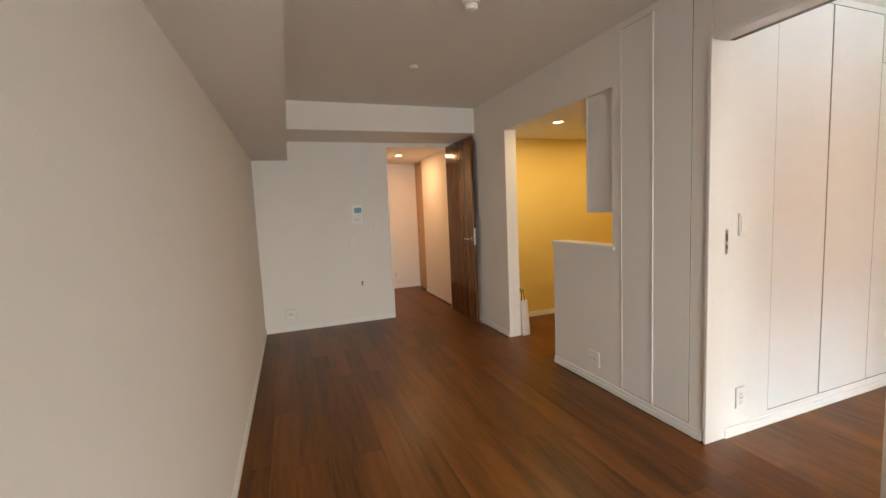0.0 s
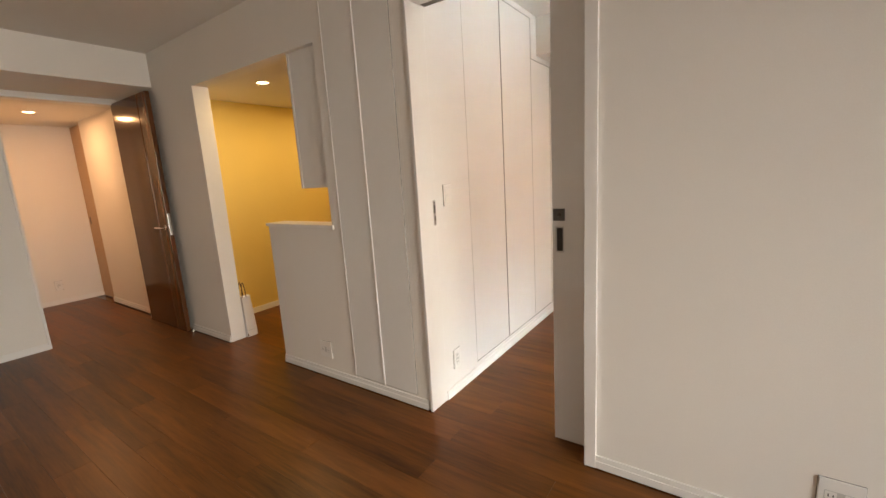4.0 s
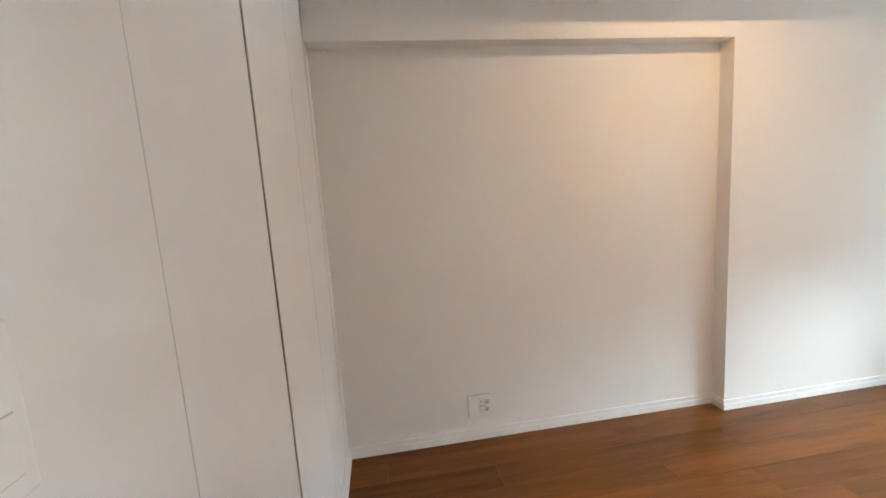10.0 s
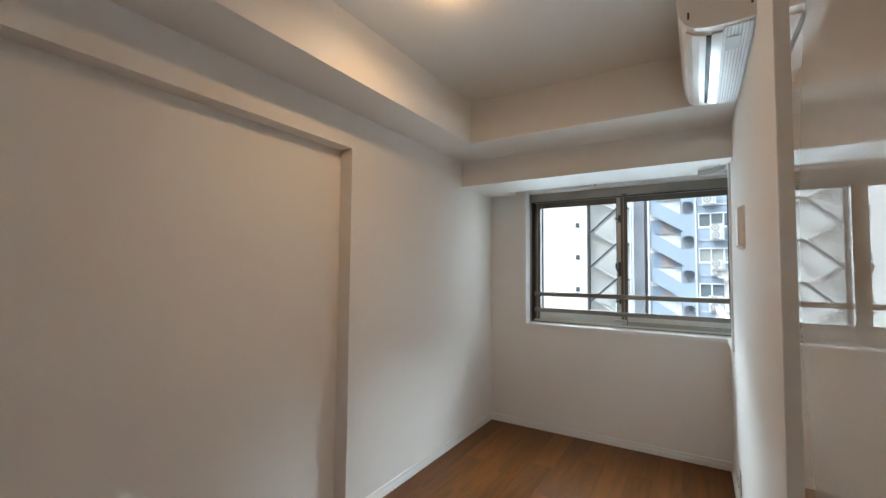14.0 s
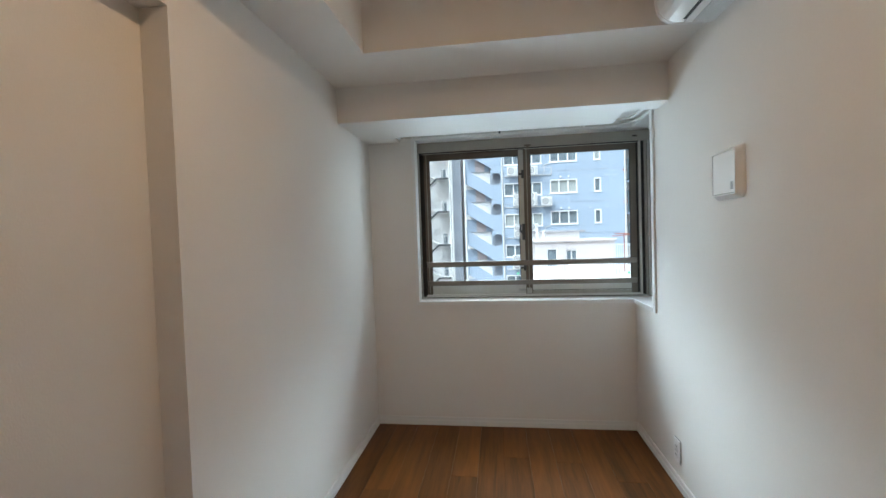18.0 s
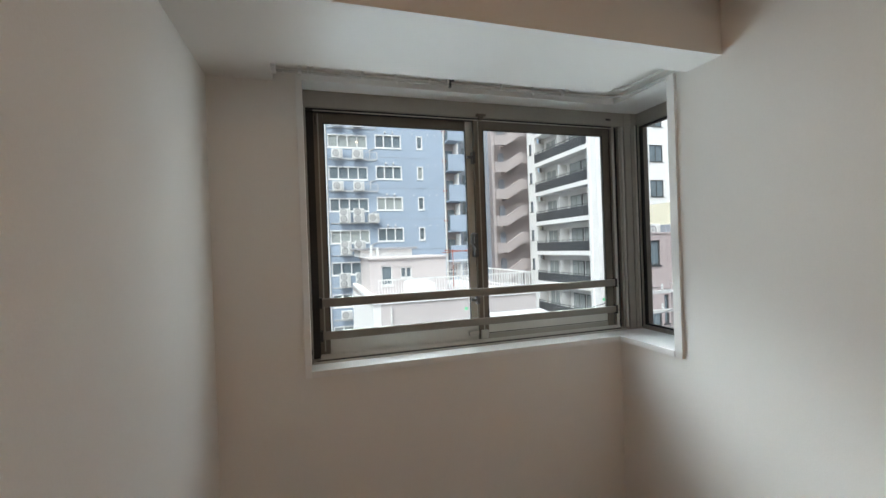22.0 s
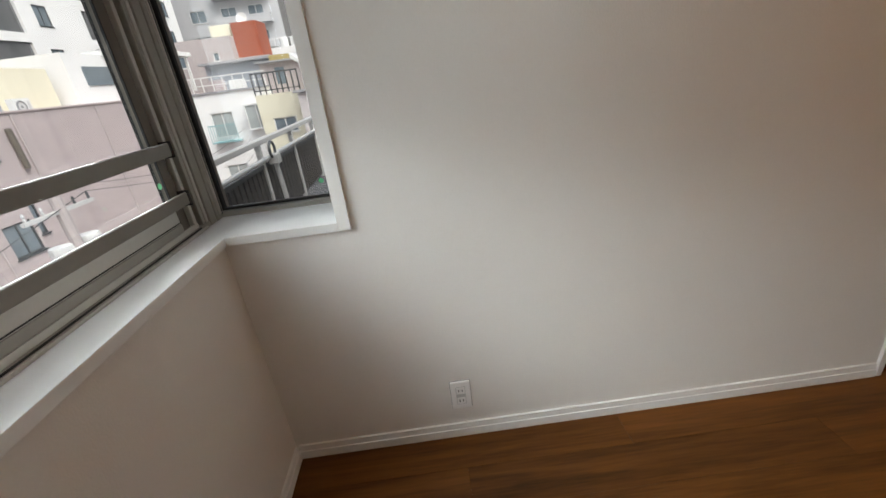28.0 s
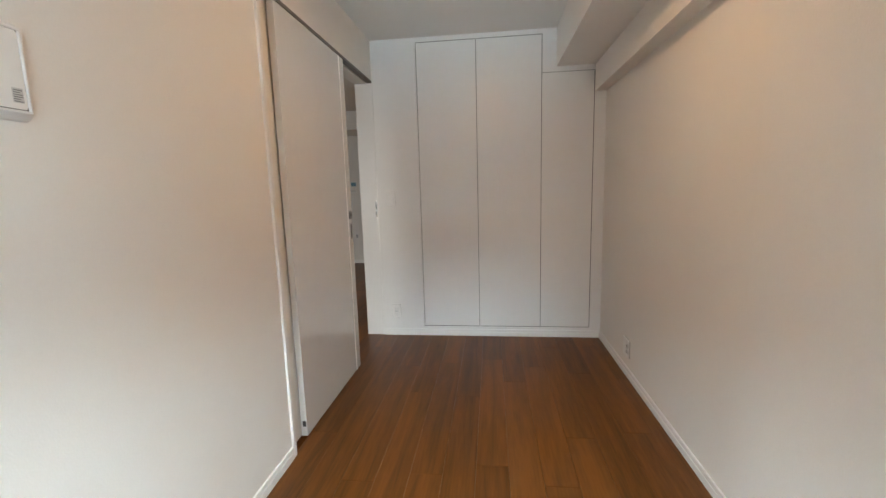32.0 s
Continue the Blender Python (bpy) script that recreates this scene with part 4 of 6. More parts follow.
def sash(x0, x1, y, inner):
    sl, sr = (0.041, 0.046) if inner else (0.042, 0.042)
    # backlight shade is in the dark rails and stiles, daylight in the pale ones
    s = part("sash", rounded([(x0 + sl, x1 - sr, y - 0.02, y, 1.906, 1.948)], 0.0015), ALU_BROWN_AND_SHADE, win, "sliding aluminium sash")
    part("stile", rounded([(x0, x0 + sl, y - 0.02, y, 0.914, 1.948)], 0.0015), ALU_BROWN_AND_SHADE if inner else ALU_PALE_AND_LIT, s)
    part("stile", rounded([(x1 - sr, x1, y - 0.02, y, 0.914, 1.948)], 0.0015), ALU_BROWN_AND_SHADE, s)
    # paler rib puts a highlight down the middle of the stile
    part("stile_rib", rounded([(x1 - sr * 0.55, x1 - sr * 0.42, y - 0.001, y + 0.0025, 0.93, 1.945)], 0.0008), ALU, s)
    part("bottom_rail", rounded([(x0 + sl, x1 - sr, y - 0.02, y, 0.914, 1.003)], 0.0015), ALU_PALE_AND_LIT, s)
    if inner:
        part("rail_groove", boxes((x0 + sl, x1 - sr, y - 0.002, y + 0.0006, 0.943, 0.946)), ALU_DARK, s)
        part("rail_foot", rounded([(x0 + sl, x1 - sr, y - 0.004, y + 0.003, 0.916, 0.941)], 0.001), ALU, s)
    # black strip painted as shade in the gap below the sash
    part("weather_strip", boxes((x0, x1, y - 0.018, y - 0.001, 0.9085, 0.9135)), ALU_DARK, s, "black strip standing for the shade under the sash")
    g = part("pane", boxes((x0 + sl - 0.004, x1 - sr + 0.004, y - 0.013, y - 0.008, 0.999, 1.910)), GLASS, s, "clear window glass")
    g.visible_shadow = False
    part("bead", boxes((x0 + sl, x1 - sr, y - 0.005, y + 0.0008, 1.003, 1.008), (x0 + sl, x1 - sr, y - 0.005, y + 0.0008, 1.902, 1.9055)), ALU_DARK, s)
    part("side_bead", boxes((x0 + sl, x0 + sl + 0.004, y - 0.005, y + 0.0006, 1.008, 1.902), (x1 - sr - 0.004, x1 - sr, y - 0.005, y + 0.0006, 1.008, 1.902)), ALU_DARK, s)
    return s


sash(0.081, 0.839, -4.036, True)
sash(0.829, 1.560, -4.062, False)
latch = part("crescent_latch", rounded([(0.836, 0.858, -4.060, -4.024, 1.305, 1.420)], 0.005), METAL_DARK, win, "dark crescent latch")
part("latch_lever", rods([((0.848, -4.022, 1.345), (0.872, -4.014, 1.372)), ((0.872, -4.014, 1.372), (0.870, -4.014, 1.412))], 0.007), METAL_DARK, latch)
for z0, z1 in ((1.742, 1.800), (1.085, 1.128)):
    lk = part("sub_lock", rounded([(0.836, 0.854, -4.050, -4.026, z0, z1)], 0.004), METAL_DARK, win, "small dark window lock")
    part("lock_knob", rods([((0.850, -4.030, (z0 + z1) / 2), (0.878, -4.028, (z0 + z1) / 2))], 0.007, 8), METAL_DARK, lk)
part("roller_block", rounded([(0.800, 0.836, -4.034, -4.022, 0.922, 0.962)], 0.003), STEEL, win)
part("roller_catch", rounded([(0.842, 0.892, -4.052, -4.038, 0.938, 0.958)], 0.003), STEEL, win)
part("head_clip", rounded([(0.785, 0.830, -4.035, -4.008, 1.962, 1.972), (0.797, 0.818, -4.032, -4.012, 1.946, 1.962)], 0.002), ALU_BROWN_AND_SHADE, win)
part("head_label", boxes((0.075, 0.105, -4.0245, -4.0235, 1.985, 1.995)), DARK, win)
gb = part("guard_bar", rounded([(0.084, 1.556, -4.017, -4.006, 1.124, 1.161)], 0.005, 3), GUARD_BAR, win, "aluminium guard bar")
part("guard_bar", rounded([(0.084, 1.556, -4.017, -4.006, 0.988, 1.023)], 0.005, 3), GUARD_BAR, win, "aluminium guard bar")
for x in (0.086, 1.553):
    for z in (1.142, 1.005):
        part("bar_bracket", rounded([(x - 0.006, x + 0.006, -4.033, -4.004, z - 0.022, z + 0.022)], 0.002), ALU_DARK, gb)
# fixed side light
part("side_frame", rounded([(-0.165, -0.085, -3.640, -3.598, 0.870, 2.03), (-0.165, -0.085, -4.03, -3.640, 0.870, 0.905), (-0.165, -0.085, -4.03, -3.640, 1.965, 2.03), (-0.165, -0.085, -4.055, -4.025, 0.870, 2.03)], 0.002), ALU, win)
sg = part("side_pane", boxes((-0.128, -0.123, -4.03, -3.638, 0.90, 1.97)), GLASS, win, "clear fixed side glass")
sg.visible_shadow = False
for y0, y1, z0, z1 in ((-4.025, -4.015, 0.905, 1.965), (-3.650, -3.640, 0.905, 1.965), (-4.015, -3.650, 1.955, 1.965), (-4.015, -3.650, 0.905, 0.913)):
    part("glass_gasket", boxes((-0.1225, -0.108, y0, y1, z0, z1)), ALU_DARK, win)
part("post_gasket", boxes((-0.086, -0.081, -4.0245, -4.0165, 0.90, 1.97)), ALU_DARK, win)
for m in (pose(-0.121, -3.681, 0.960, 0, 0, 90), pose(0.136, -4.0435, 1.055, 0, 0, 180), pose(0.893, -4.0695, 1.062, 0, 0, 180)):
    st = thing("green_sticker", "round green sticker on the window glass", "sticker", m, "green stickers")
    part("disc", moved(lathe([(0, 0.0006), (0.008, 0.0006), (0.0085, 0)], 20), Matrix.Rotation(math.pi / 2, 4, 'X')), GREEN, st)

# curtain rail in the slot
rail = thing("curtain_rail", "white double curtain rail with runners bent round the corner", "curtain rail", pose(0, 0, 2.045))
for dy, z in ((-3.845, 0.008), (-3.885, -0.004)):
    k = -3.805 - dy
    line = [(1.69, dy, z), (0.36 - k, dy, z)]
    line += [(0.36 - k - 0.14 * math.sin(a), dy + 0.14 * (1 - math.cos(a)), z) for a in [math.pi / 2 * i / 7 for i in range(1, 8)]]
    line += [(0.22 - k, -3.53, z)]
    part("track", rods(list(zip(line, line[1:])), 0.0052, 8), RAIL_WHITE, rail)
for i, x in enumerate((1.66, 1.57, 1.555, 1.45, 1.37, 1.24, 1.225, 1.10, 1.02, 0.90, 0.78, 0.63, 0.60, 0.48)):
    y = -3.845 if i % 3 else -3.885
    run = part("runner", rounded([(x - 0.0035, x + 0.0035, y - 0.004, y + 0.004, -0.015, 0.004)], 0.001), PLASTIC, rail)
    part("hook_eye", rods([((x, y, -0.015), (x + 0.004, y, -0.021)), ((x + 0.004, y, -0.021), (x, y, -0.027)), ((x, y, -0.027), (x - 0.004, y, -0.021))], 0.0012, 5), PLASTIC, run)
for x in (1.60, 1.0, 0.45):
    part("bracket", rounded([(x - 0.010, x + 0.010, -3.897, -3.833, 0.013, 0.022), (x - 0.006, x + 0.006, -3.892, -3.878, -0.014, 0.013), (x - 0.006, x + 0.006, -3.852, -3.838, -0.004, 0.013)], 0.0015), METAL_DARK if x == 1.0 else PLASTIC, rail)
part("end_cap", rounded([(1.685, 1.70, -3.90, -3.83, -0.012, 0.02)], 0.002), PLASTIC, rail)

# balcony behind the side window
structure("balcony_floor", boxes((-9.0, -1.35, -5.1, -3.55, -0.25, -0.05)), ASPHALT, "dark grey balcony floor")
br = thing("balcony_railing", "grey metal balcony railing with a dark slatted panel", "railing", pose(-0.2, -4.93, -0.05))
part("top_rail", rounded([(-8.5, -1.2, -0.04, 0.04, 0.835, 0.885)], 0.008), BALCONY_STEEL, br)
part("lower_rail", rods([((-8.5, 0.05, 0.70), (-1.2, 0.05, 0.70))], 0.022), BALCONY_STEEL, br)
part("frame_rail", rounded([(-8.5, -1.2, -0.02, 0.02, 0.61, 0.65)], 0.003), METAL_DARK, br)
for i in range(7):
    part("post", rounded([(-1.62 - i * 1.15, -1.57 - i * 1.15, -0.025, 0.025, 0, 0.84)], 0.003), BALCONY_STEEL, br)
for i in range(66):
    part("slat", boxes((-1.29 - i * 0.11, -1.21 - i * 0.11, -0.012, 0.004, 0.05, 0.61)), BALCONY_PANEL, br)
ph = thing("laundry_pole_bracket", "dark ring-ended laundry pole bracket on the railing", "bracket", pose(-3.1, -4.85, 0.55))
ring = [(0.08 * math.cos(a), 0, 0.16 + 0.08 * math.sin(a)) for a in [2 * math.pi * i / 16 for i in range(17)]]
part("ring", rods(list(zip(ring, ring[1:])), 0.014, 6), METAL_DARK, ph)
part("arm", rods([((0, 0, 0.08), (-0.05, 0.0, -0.42))], 0.025), BALCONY_STEEL, ph)
part("clamp", rounded([(-0.07, 0.05, -0.05, 0.05, 0.02, 0.12)], 0.01), BALCONY_STEEL, ph)

# ---- the street outside ----
structure("ground", boxes((-400, 400, -400, 400, -10.9, -10.6)), ASPHALT, "grey city ground far below the window")

_units = {}


def cached(key, make, material):
    if key not in _units:
        _units[key] = to_mesh(key[0], make(), material)
    return _units[key]


def piece(name, me, parent, m, label=""):
    ob = new(name, me)
    ob.parent = parent
    ob.matrix_local = m
    return tagged(ob, label)


def glazing(bld, m, u0, v0, w, h, mull=2, pane=None, frame_mat=None, f=0.055):
    """A window set back in its opening: a frame with mullions, and a pane."""
    pane, frame_mat = pane or PANE_CURTAIN, frame_mat or METAL_WHITE
    d = 0.05 if f < 0.08 else -0.03

    def make_frame():
        rows = [(0, w, d, 0.13, 0, f), (0, w, d, 0.13, h - f, h), (0, f, d, 0.13, f, h - f), (w - f, w, d, 0.13, f, h - f)]
        rows += [(w * i / mull - f / 2, w * i / mull + f / 2, d + 0.01, 0.12, f, h - f) for i in range(1, mull)]
        rows += [(-0.06, w + 0.06, -0.05, 0.05, -0.06, 0.0)]
        return boxes(*rows)
    key = (round(w, 2), round(h, 2), mull, f)
    wf = piece("window", cached(("window_frame", frame_mat.name, *key), make_frame, frame_mat), bld, m @ Matrix.Translation((u0, 0, v0)))
    piece("pane", cached(("window_pane", pane.name, *key), lambda: boxes((f, w - f, 0.10, 0.11, f, h - f)), pane), wf, Matrix())
    return wf


def facade(bld, m, w, z0, z1, holes, material, t=0.3, name="wall"):
    """A wall of thickness t along local x, its face at y = 0 towards -y, pierced by holes (u0, u1, v0, v1)."""
    us = sorted({0, w, *[h[0] for h in holes], *[h[1] for h in holes]})
    vs = sorted({z0, z1, *[h[2] for h in holes], *[h[3] for h in holes]})
    bm = bmesh.new()
    for a, b in zip(us, us[1:]):
        run = None
        for c, d in zip(vs, vs[1:]):
            hole = any(h[0] < (a + b) / 2 < h[1] and h[2] < (c + d) / 2 < h[3] for h in holes)
            if hole:
                if run is not None:
                    box(bm, a, b, 0, t, run, c)
                run = None
            elif run is None:
                run = c
        if run is not None:
            box(bm, a, b, 0, t, run, z1)
    ob = part(name, bm, material, bld)
    ob.matrix_local = m
    return ob


def ac_unit(fans=1):
    """An outdoor unit 0.95 m wide; a tall one has two fans above one another."""
    h = 0.76 if fans == 1 else 1.22
    t = thing("outdoor_unit", "white outdoor air conditioner unit on a rack" if fans == 1 else "tall white outdoor air conditioner unit with two fans", "air conditioner", pose(0, 0, 0), "outdoor units")
    part("casing", rounded([(0, 0.95, 0, 0.34, 0, h)], 0.02), METAL_WHITE, t)
    turn = Matrix.Rotation(math.pi / 2, 4, 'X')
    for i in range(fans):
        at = Matrix.Translation((0.36, 0, h * (i + 0.5) / fans))
        part("fan_ring", moved(lathe([(0.215, 0), (0.215, 0.03), (0.285, 0.03), (0.285, 0)], 24), at @ turn), FAN_GREY, t, "grey fan opening")
        part("fan_grille", moved(lathe([(0.0, 0.016), (0.12, 0.016), (0.21, 0.012), (0.215, 0)], 20), at @ turn), PLASTIC_GREY, t)
        part("fan_hub", moved(lathe([(0.0, 0.034), (0.06, 0.032), (0.075, 0.014)], 12), at @ turn), FAN_GREY, t)
    part("side_grille", rounded([(0.74, 0.90, -0.012, 0.0, 0.10, h - 0.12)], 0.004), PLASTIC_GREY, t)
    for x in (0.12, 0.76):
        part("foot", boxes((x, x + 0.07, 0.0, 0.34, -0.05, 0.0)), METAL_DARK, t)
    return t


AC_MASTERS = {}


def put_ac(x, y, z, fans=1, size=1.0):
    m = pose(x, y, z, 0, 0, 180.0) @ Matrix.Scale(size, 4)
    if fans not in AC_MASTERS:
        AC_MASTERS[fans] = ac_unit(fans)
        AC_MASTERS[fans].matrix_basis = m
        return AC_MASTERS[fans]
    return copy_thing(AC_MASTERS[fans], m)


# blue apartment block facing the window
blue = thing("apartment_building", "blue painted apartment block with white-framed windows and outdoor units", "building", pose(3.5, -40, -10.6, 0, 0, 180))
B0 = Matrix()
ROWS = [14.76 + 10.6 - 2.85 * i for i in range(9)]
FLAT_WINDOWS = ((3.22, 6.68, -0.14, 1.20), (7.39, 9.83, 0.0, 1.26), (11.28, 11.88, 0.0, 1.24))
holes = [(u0 - 3.0, u1 - 3.0, top + d - h, top + d) for top in ROWS for u0, u1, d, h in FLAT_WINDOWS]
facade(blue, Matrix.Translation((3.0, 0, 0)), 11.0, 0, 27.2, holes, BLUE)
for i, top in enumerate(ROWS):
    for k, (u0, u1, d, h) in enumerate(FLAT_WINDOWS):
        glazing(blue, B0, u0, top + d - h, u1 - u0, h, (4, 3, 1)[k], PANE_CURTAIN if (i + k) % 3 == 1 else PANE_DARK, FRAME_WHITE, 0.10)
    part("rack", boxes((3.3, 7.5, -0.62, -0.56, top - 2.42, top - 2.38), (3.3, 7.5, -0.06, 0.0, top - 2.42, top - 2.38), (3.3, 3.36, -0.62, 0, top - 2.42, top - 2.38), (7.44, 7.5, -0.62, 0, top - 2.42, top - 2.38), (6.4, 7.5, -0.62, -0.59, top - 1.82, top - 1.78), (7.44, 7.5, -0.62, -0.56, top - 2.38, top - 1.78)), PIPE, blue)
    part("wall_pipe", rods([((6.9, -0.05, top - 2.2), (6.9, -0.05, top - 1.5)), ((6.9, -0.05, top - 1.5), (7.3, -0.05, top - 1.35))], 0.035, 6), PIPE, blue)
    for u in (8.35, 9.05):
        part("vent_cap", moved(lathe([(0, 0.16), (0.07, 0.16), (0.09, 0.10), (0.09, 0)], 10), Matrix.Translation((u, 0, top + 0.22)) @ Matrix.Rotation(math.pi / 2, 4, 'X')), METAL_WHITE, blue)
        # thin dark plate painted as the shadow below the cap
        part("vent_shadow_plate", boxes((u - 0.10, u + 0.10, -0.02, 0.0, top + 0.04, top + 0.12)), BLUEGREY, blue)
    for u in (10.9, 12.4, 13.1):
        part("vent_cap", moved(lathe([(0, 0.10), (0.05, 0.10), (0.06, 0)], 10), Matrix.Translation((u, 0, top + 0.15)) @ Matrix.Rotation(math.pi / 2, 4, 'X')), METAL_WHITE, blue)
    part("seam", boxes((3.0, 14.0, -0.012, 0.0, top + 0.75, top + 0.79)), BLUEGREY, blue)
# solid block; the shade of unlit rooms is put into its colour
part("body", boxes((3.6, 13.9, 0.5, 9.0, 0, 27.1)), GAP, blue, "solid block coloured as unlit interior")
part("side_wall", boxes((15.3, 15.6, 0, 9, 0, 27.2)), BLUE, blue)
# stair tower: an opening with cut corners on every storey, and slanting parapets beside it
part("stair_back_wall", boxes((-0.45, 3.0, 0.75, 1.0, 0, 27.2)), RENDER_WHITE, blue)
for i, top in enumerate(ROWS):
    lo_z, hi_z, u0, u1, c = top - 0.20, top + 0.86, 2.08, 2.92, 0.20
    panel = boxes((u0 - 0.06, u0, 0, 0.22, lo_z, hi_z + 0.36), (u1, 3.0, 0, 0.22, lo_z, hi_z + 0.36), (u0, u1, 0, 0.22, hi_z, hi_z + 0.36))
    w = part("stair_wall", panel, BLUE, blue)
    for a0, a1, z0, z1 in ((u0, u0 + c, hi_z, hi_z - c), (u1, u1 - c, hi_z, hi_z - c), (u1, u1 - c, lo_z, lo_z + c)):
        part("corner_fillet", prism([(a0, z0), (a1, z0), (a0, z1)], 'y', 0.01, 0.21), BLUE, w)
    # blue-grey sheet puts the opening's shade into colour
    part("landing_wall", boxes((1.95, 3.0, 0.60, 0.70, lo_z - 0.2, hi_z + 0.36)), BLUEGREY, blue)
    part("stair_parapet", prism([(-0.45, top + 1.45), (2.02, top - 0.20), (3.0, top - 0.20), (3.0, top - 1.63), (2.25, top - 1.63), (-0.45, top + 0.08)], 'y', 0, 0.2), BLUE, blue)
    part("stair_flight", prism([(-0.45, top + 0.9), (2.0, top - 0.7), (2.0, top - 0.95), (-0.45, top + 0.65)], 'y', 0.2, 0.75), RENDER_WHITE, blue)
    part("upper_back_wall", boxes((-0.45, 1.95, 0.66, 0.74, top + 1.15, top + 2.35)), BLUE, blue)
    part("stair_door", boxes((0.55, 1.45, 0.60, 0.66, top + 1.15, top + 2.25)), TAN, blue)
part("downpipe", rods([((-0.40, -0.1, 0), (-0.40, -0.1, 27.2))], 0.10), METAL_WHITE, blue, "white vertical downpipe")
# balconies at the far end
for i, top in enumerate(ROWS):
    part("balcony_parapet", rounded([(14.05, 15.6, -1.2, -1.05, top - 0.45, top + 1.0), (15.45, 15.6, -1.05, 0.0, top - 0.45, top + 1.0)], 0.02), BLUE, blue)
    part("balcony_slab", boxes((14.05, 15.6, -1.2, 0.3, top - 0.55, top - 0.45)), BLUE, blue)
    part("balcony_back", boxes((14.0, 15.3, 0.2, 0.5, top - 0.45, top + 2.3)), TAN, blue)
    part("balcony_door", boxes((14.2, 14.9, 0.15, 0.22, top - 0.4, top + 1.6)), PANE_DARK, blue)
    part("balcony_screen", boxes((15.0, 15.1, -1.0, 0.2, top - 0.4, top + 2.1)), RENDER_WHITE, blue)
part("downpipe", rods([((3.08, -0.1, 0), (3.08, -0.1, 27.2))], 0.07), PIPE, blue, "pale vertical downpipe")
part("downpipe", rods([((13.95, -0.12, 0), (13.95, -0.12, 27.2))], 0.08), PIPE, blue, "pale vertical downpipe")
for top in ROWS:
    part("pipe_bracket", boxes((13.78, 14.12, -0.14, 0.0, top + 0.5, top + 0.62)), RUST, blue)
UNIT_ROWS = (((3.55, 1), (5.20, 2)), ((3.52, 1), (5.32, 1)), ((3.52, 1), (5.32, 1)), ((4.02, 2), (5.24, 2), (6.55, 1)), ((4.02, 2), (5.24, 2)), ((3.85, 2), (5.24, 2)), ((3.9, 1), (5.3, 1)), ((3.9, 2),))
for top, units in zip(ROWS, UNIT_ROWS):
    for u, fans in units:
        put_ac(3.5 - u, -39.42, top - 10.6 - 2.33, fans)

CREAM = surface("cream_paint", (0.74, 0.70, 0.55), 0.6, amount=0.06, scale=0.5, fine=5, bump=0.05, bump_scale=9, dist=0.01)

# white block with balconies
wb = thing("apartment_building", "white apartment block with dark balcony railings", "building", pose(-20, -30, -10.6))
E1 = Matrix.Translation((0, -11.0, 0)) @ Matrix.Rotation(math.pi / 2, 4, 'Z')
SL = [-5.35, -2.4, 0.55, 3.5, 6.45, 9.4, 12.35, 15.3, 18.25]
part("back_wall", boxes((-1.35, -1.05, -10.0, -1.2, 0, 33)), RENDER_WHITE, wb)
# dark filling stands for the shade inside the block
part("core", boxes((-36, -1.4, -11, -1.2, 0, 29.8)), GAP, wb, "solid block coloured as unlit interior")
part("corner_pier", boxes((-1.5, 0.006, -1.15, 0.004, 0, 33)), RENDER_WHITE, wb)
eh = [(0.35, 0.9, s + 10.6 + 1.2, s + 10.6 + 2.3) for s in SL]
facade(wb, E1, 1.5, 0, 33, eh, RENDER_WHITE)
for h in eh:
    glazing(wb, E1, h[0], h[2], h[1] - h[0], h[3] - h[2], 1, PANE_DARK, METAL_DARK)
for s in SL:
    z = s + 10.6
    part("balcony_slab", rounded([(-1.1, 0.05, -9.5, -1.15, z - 0.28, z + 0.12)], 0.02), RENDER_WHITE, wb)
    part("balcony_railing", boxes((0.0, 0.04, -9.5, -1.15, z + 0.12, z + 0.95)), METAL_DARK, wb, "dark balcony railing panel")
    part("handrail", boxes((-0.02, 0.06, -9.5, -1.15, z + 1.08, z + 1.13)), METAL_DARK, wb)
    for k in range(12):
        part("rail_post", boxes((0.0, 0.04, -9.45 + k * 0.745, -9.41 + k * 0.745, z + 0.95, z + 1.08)), METAL_DARK, wb)
    for y in (-9.5, -5.6):
        part("party_screen", boxes((-1.05, -0.1, y, y + 0.08, z + 0.12, z + 2.2)), PLASTIC_GREY, wb)
    for y in (-8.9, -5.0, -3.1):
        d = part("balcony_door", boxes((-1.06, -0.98, y, y + 1.7, z + 0.15, z + 2.15)), METAL_WHITE if y < -8 else METAL_DARK, wb)
        part("pane", boxes((-0.975, -0.965, y + 0.08, y + 0.81, z + 0.22, z + 2.08), (-0.975, -0.965, y + 0.89, y + 1.62, z + 0.22, z + 2.08)), PANE_CURTAIN, d)
part("downpipe", rods([((0.06, -0.75, 0), (0.06, -0.75, 33))], 0.06), RENDER_WHITE, wb)
N1 = Matrix.Rotation(math.pi, 4, 'Z')
nh = []
for s in SL:
    z = s + 10.6 + 0.7
    nh += [(5.3, 6.7, z + 0.8, z + 2.2), (7.7, 13.6, z - 0.1, z + 2.25), (15.0, 16.3, z + 0.5, z + 1.9), (20.0, 24.0, z - 0.1, z + 2.1), (25.4, 26.5, z + 0.3, z + 1.6), (29.6, 31.0, z + 0.2, z + 1.7), (33.2, 34.4, z + 0.2, z + 1.7)]
facade(wb, N1, 36, 0, 33, nh, RENDER_WHITE)
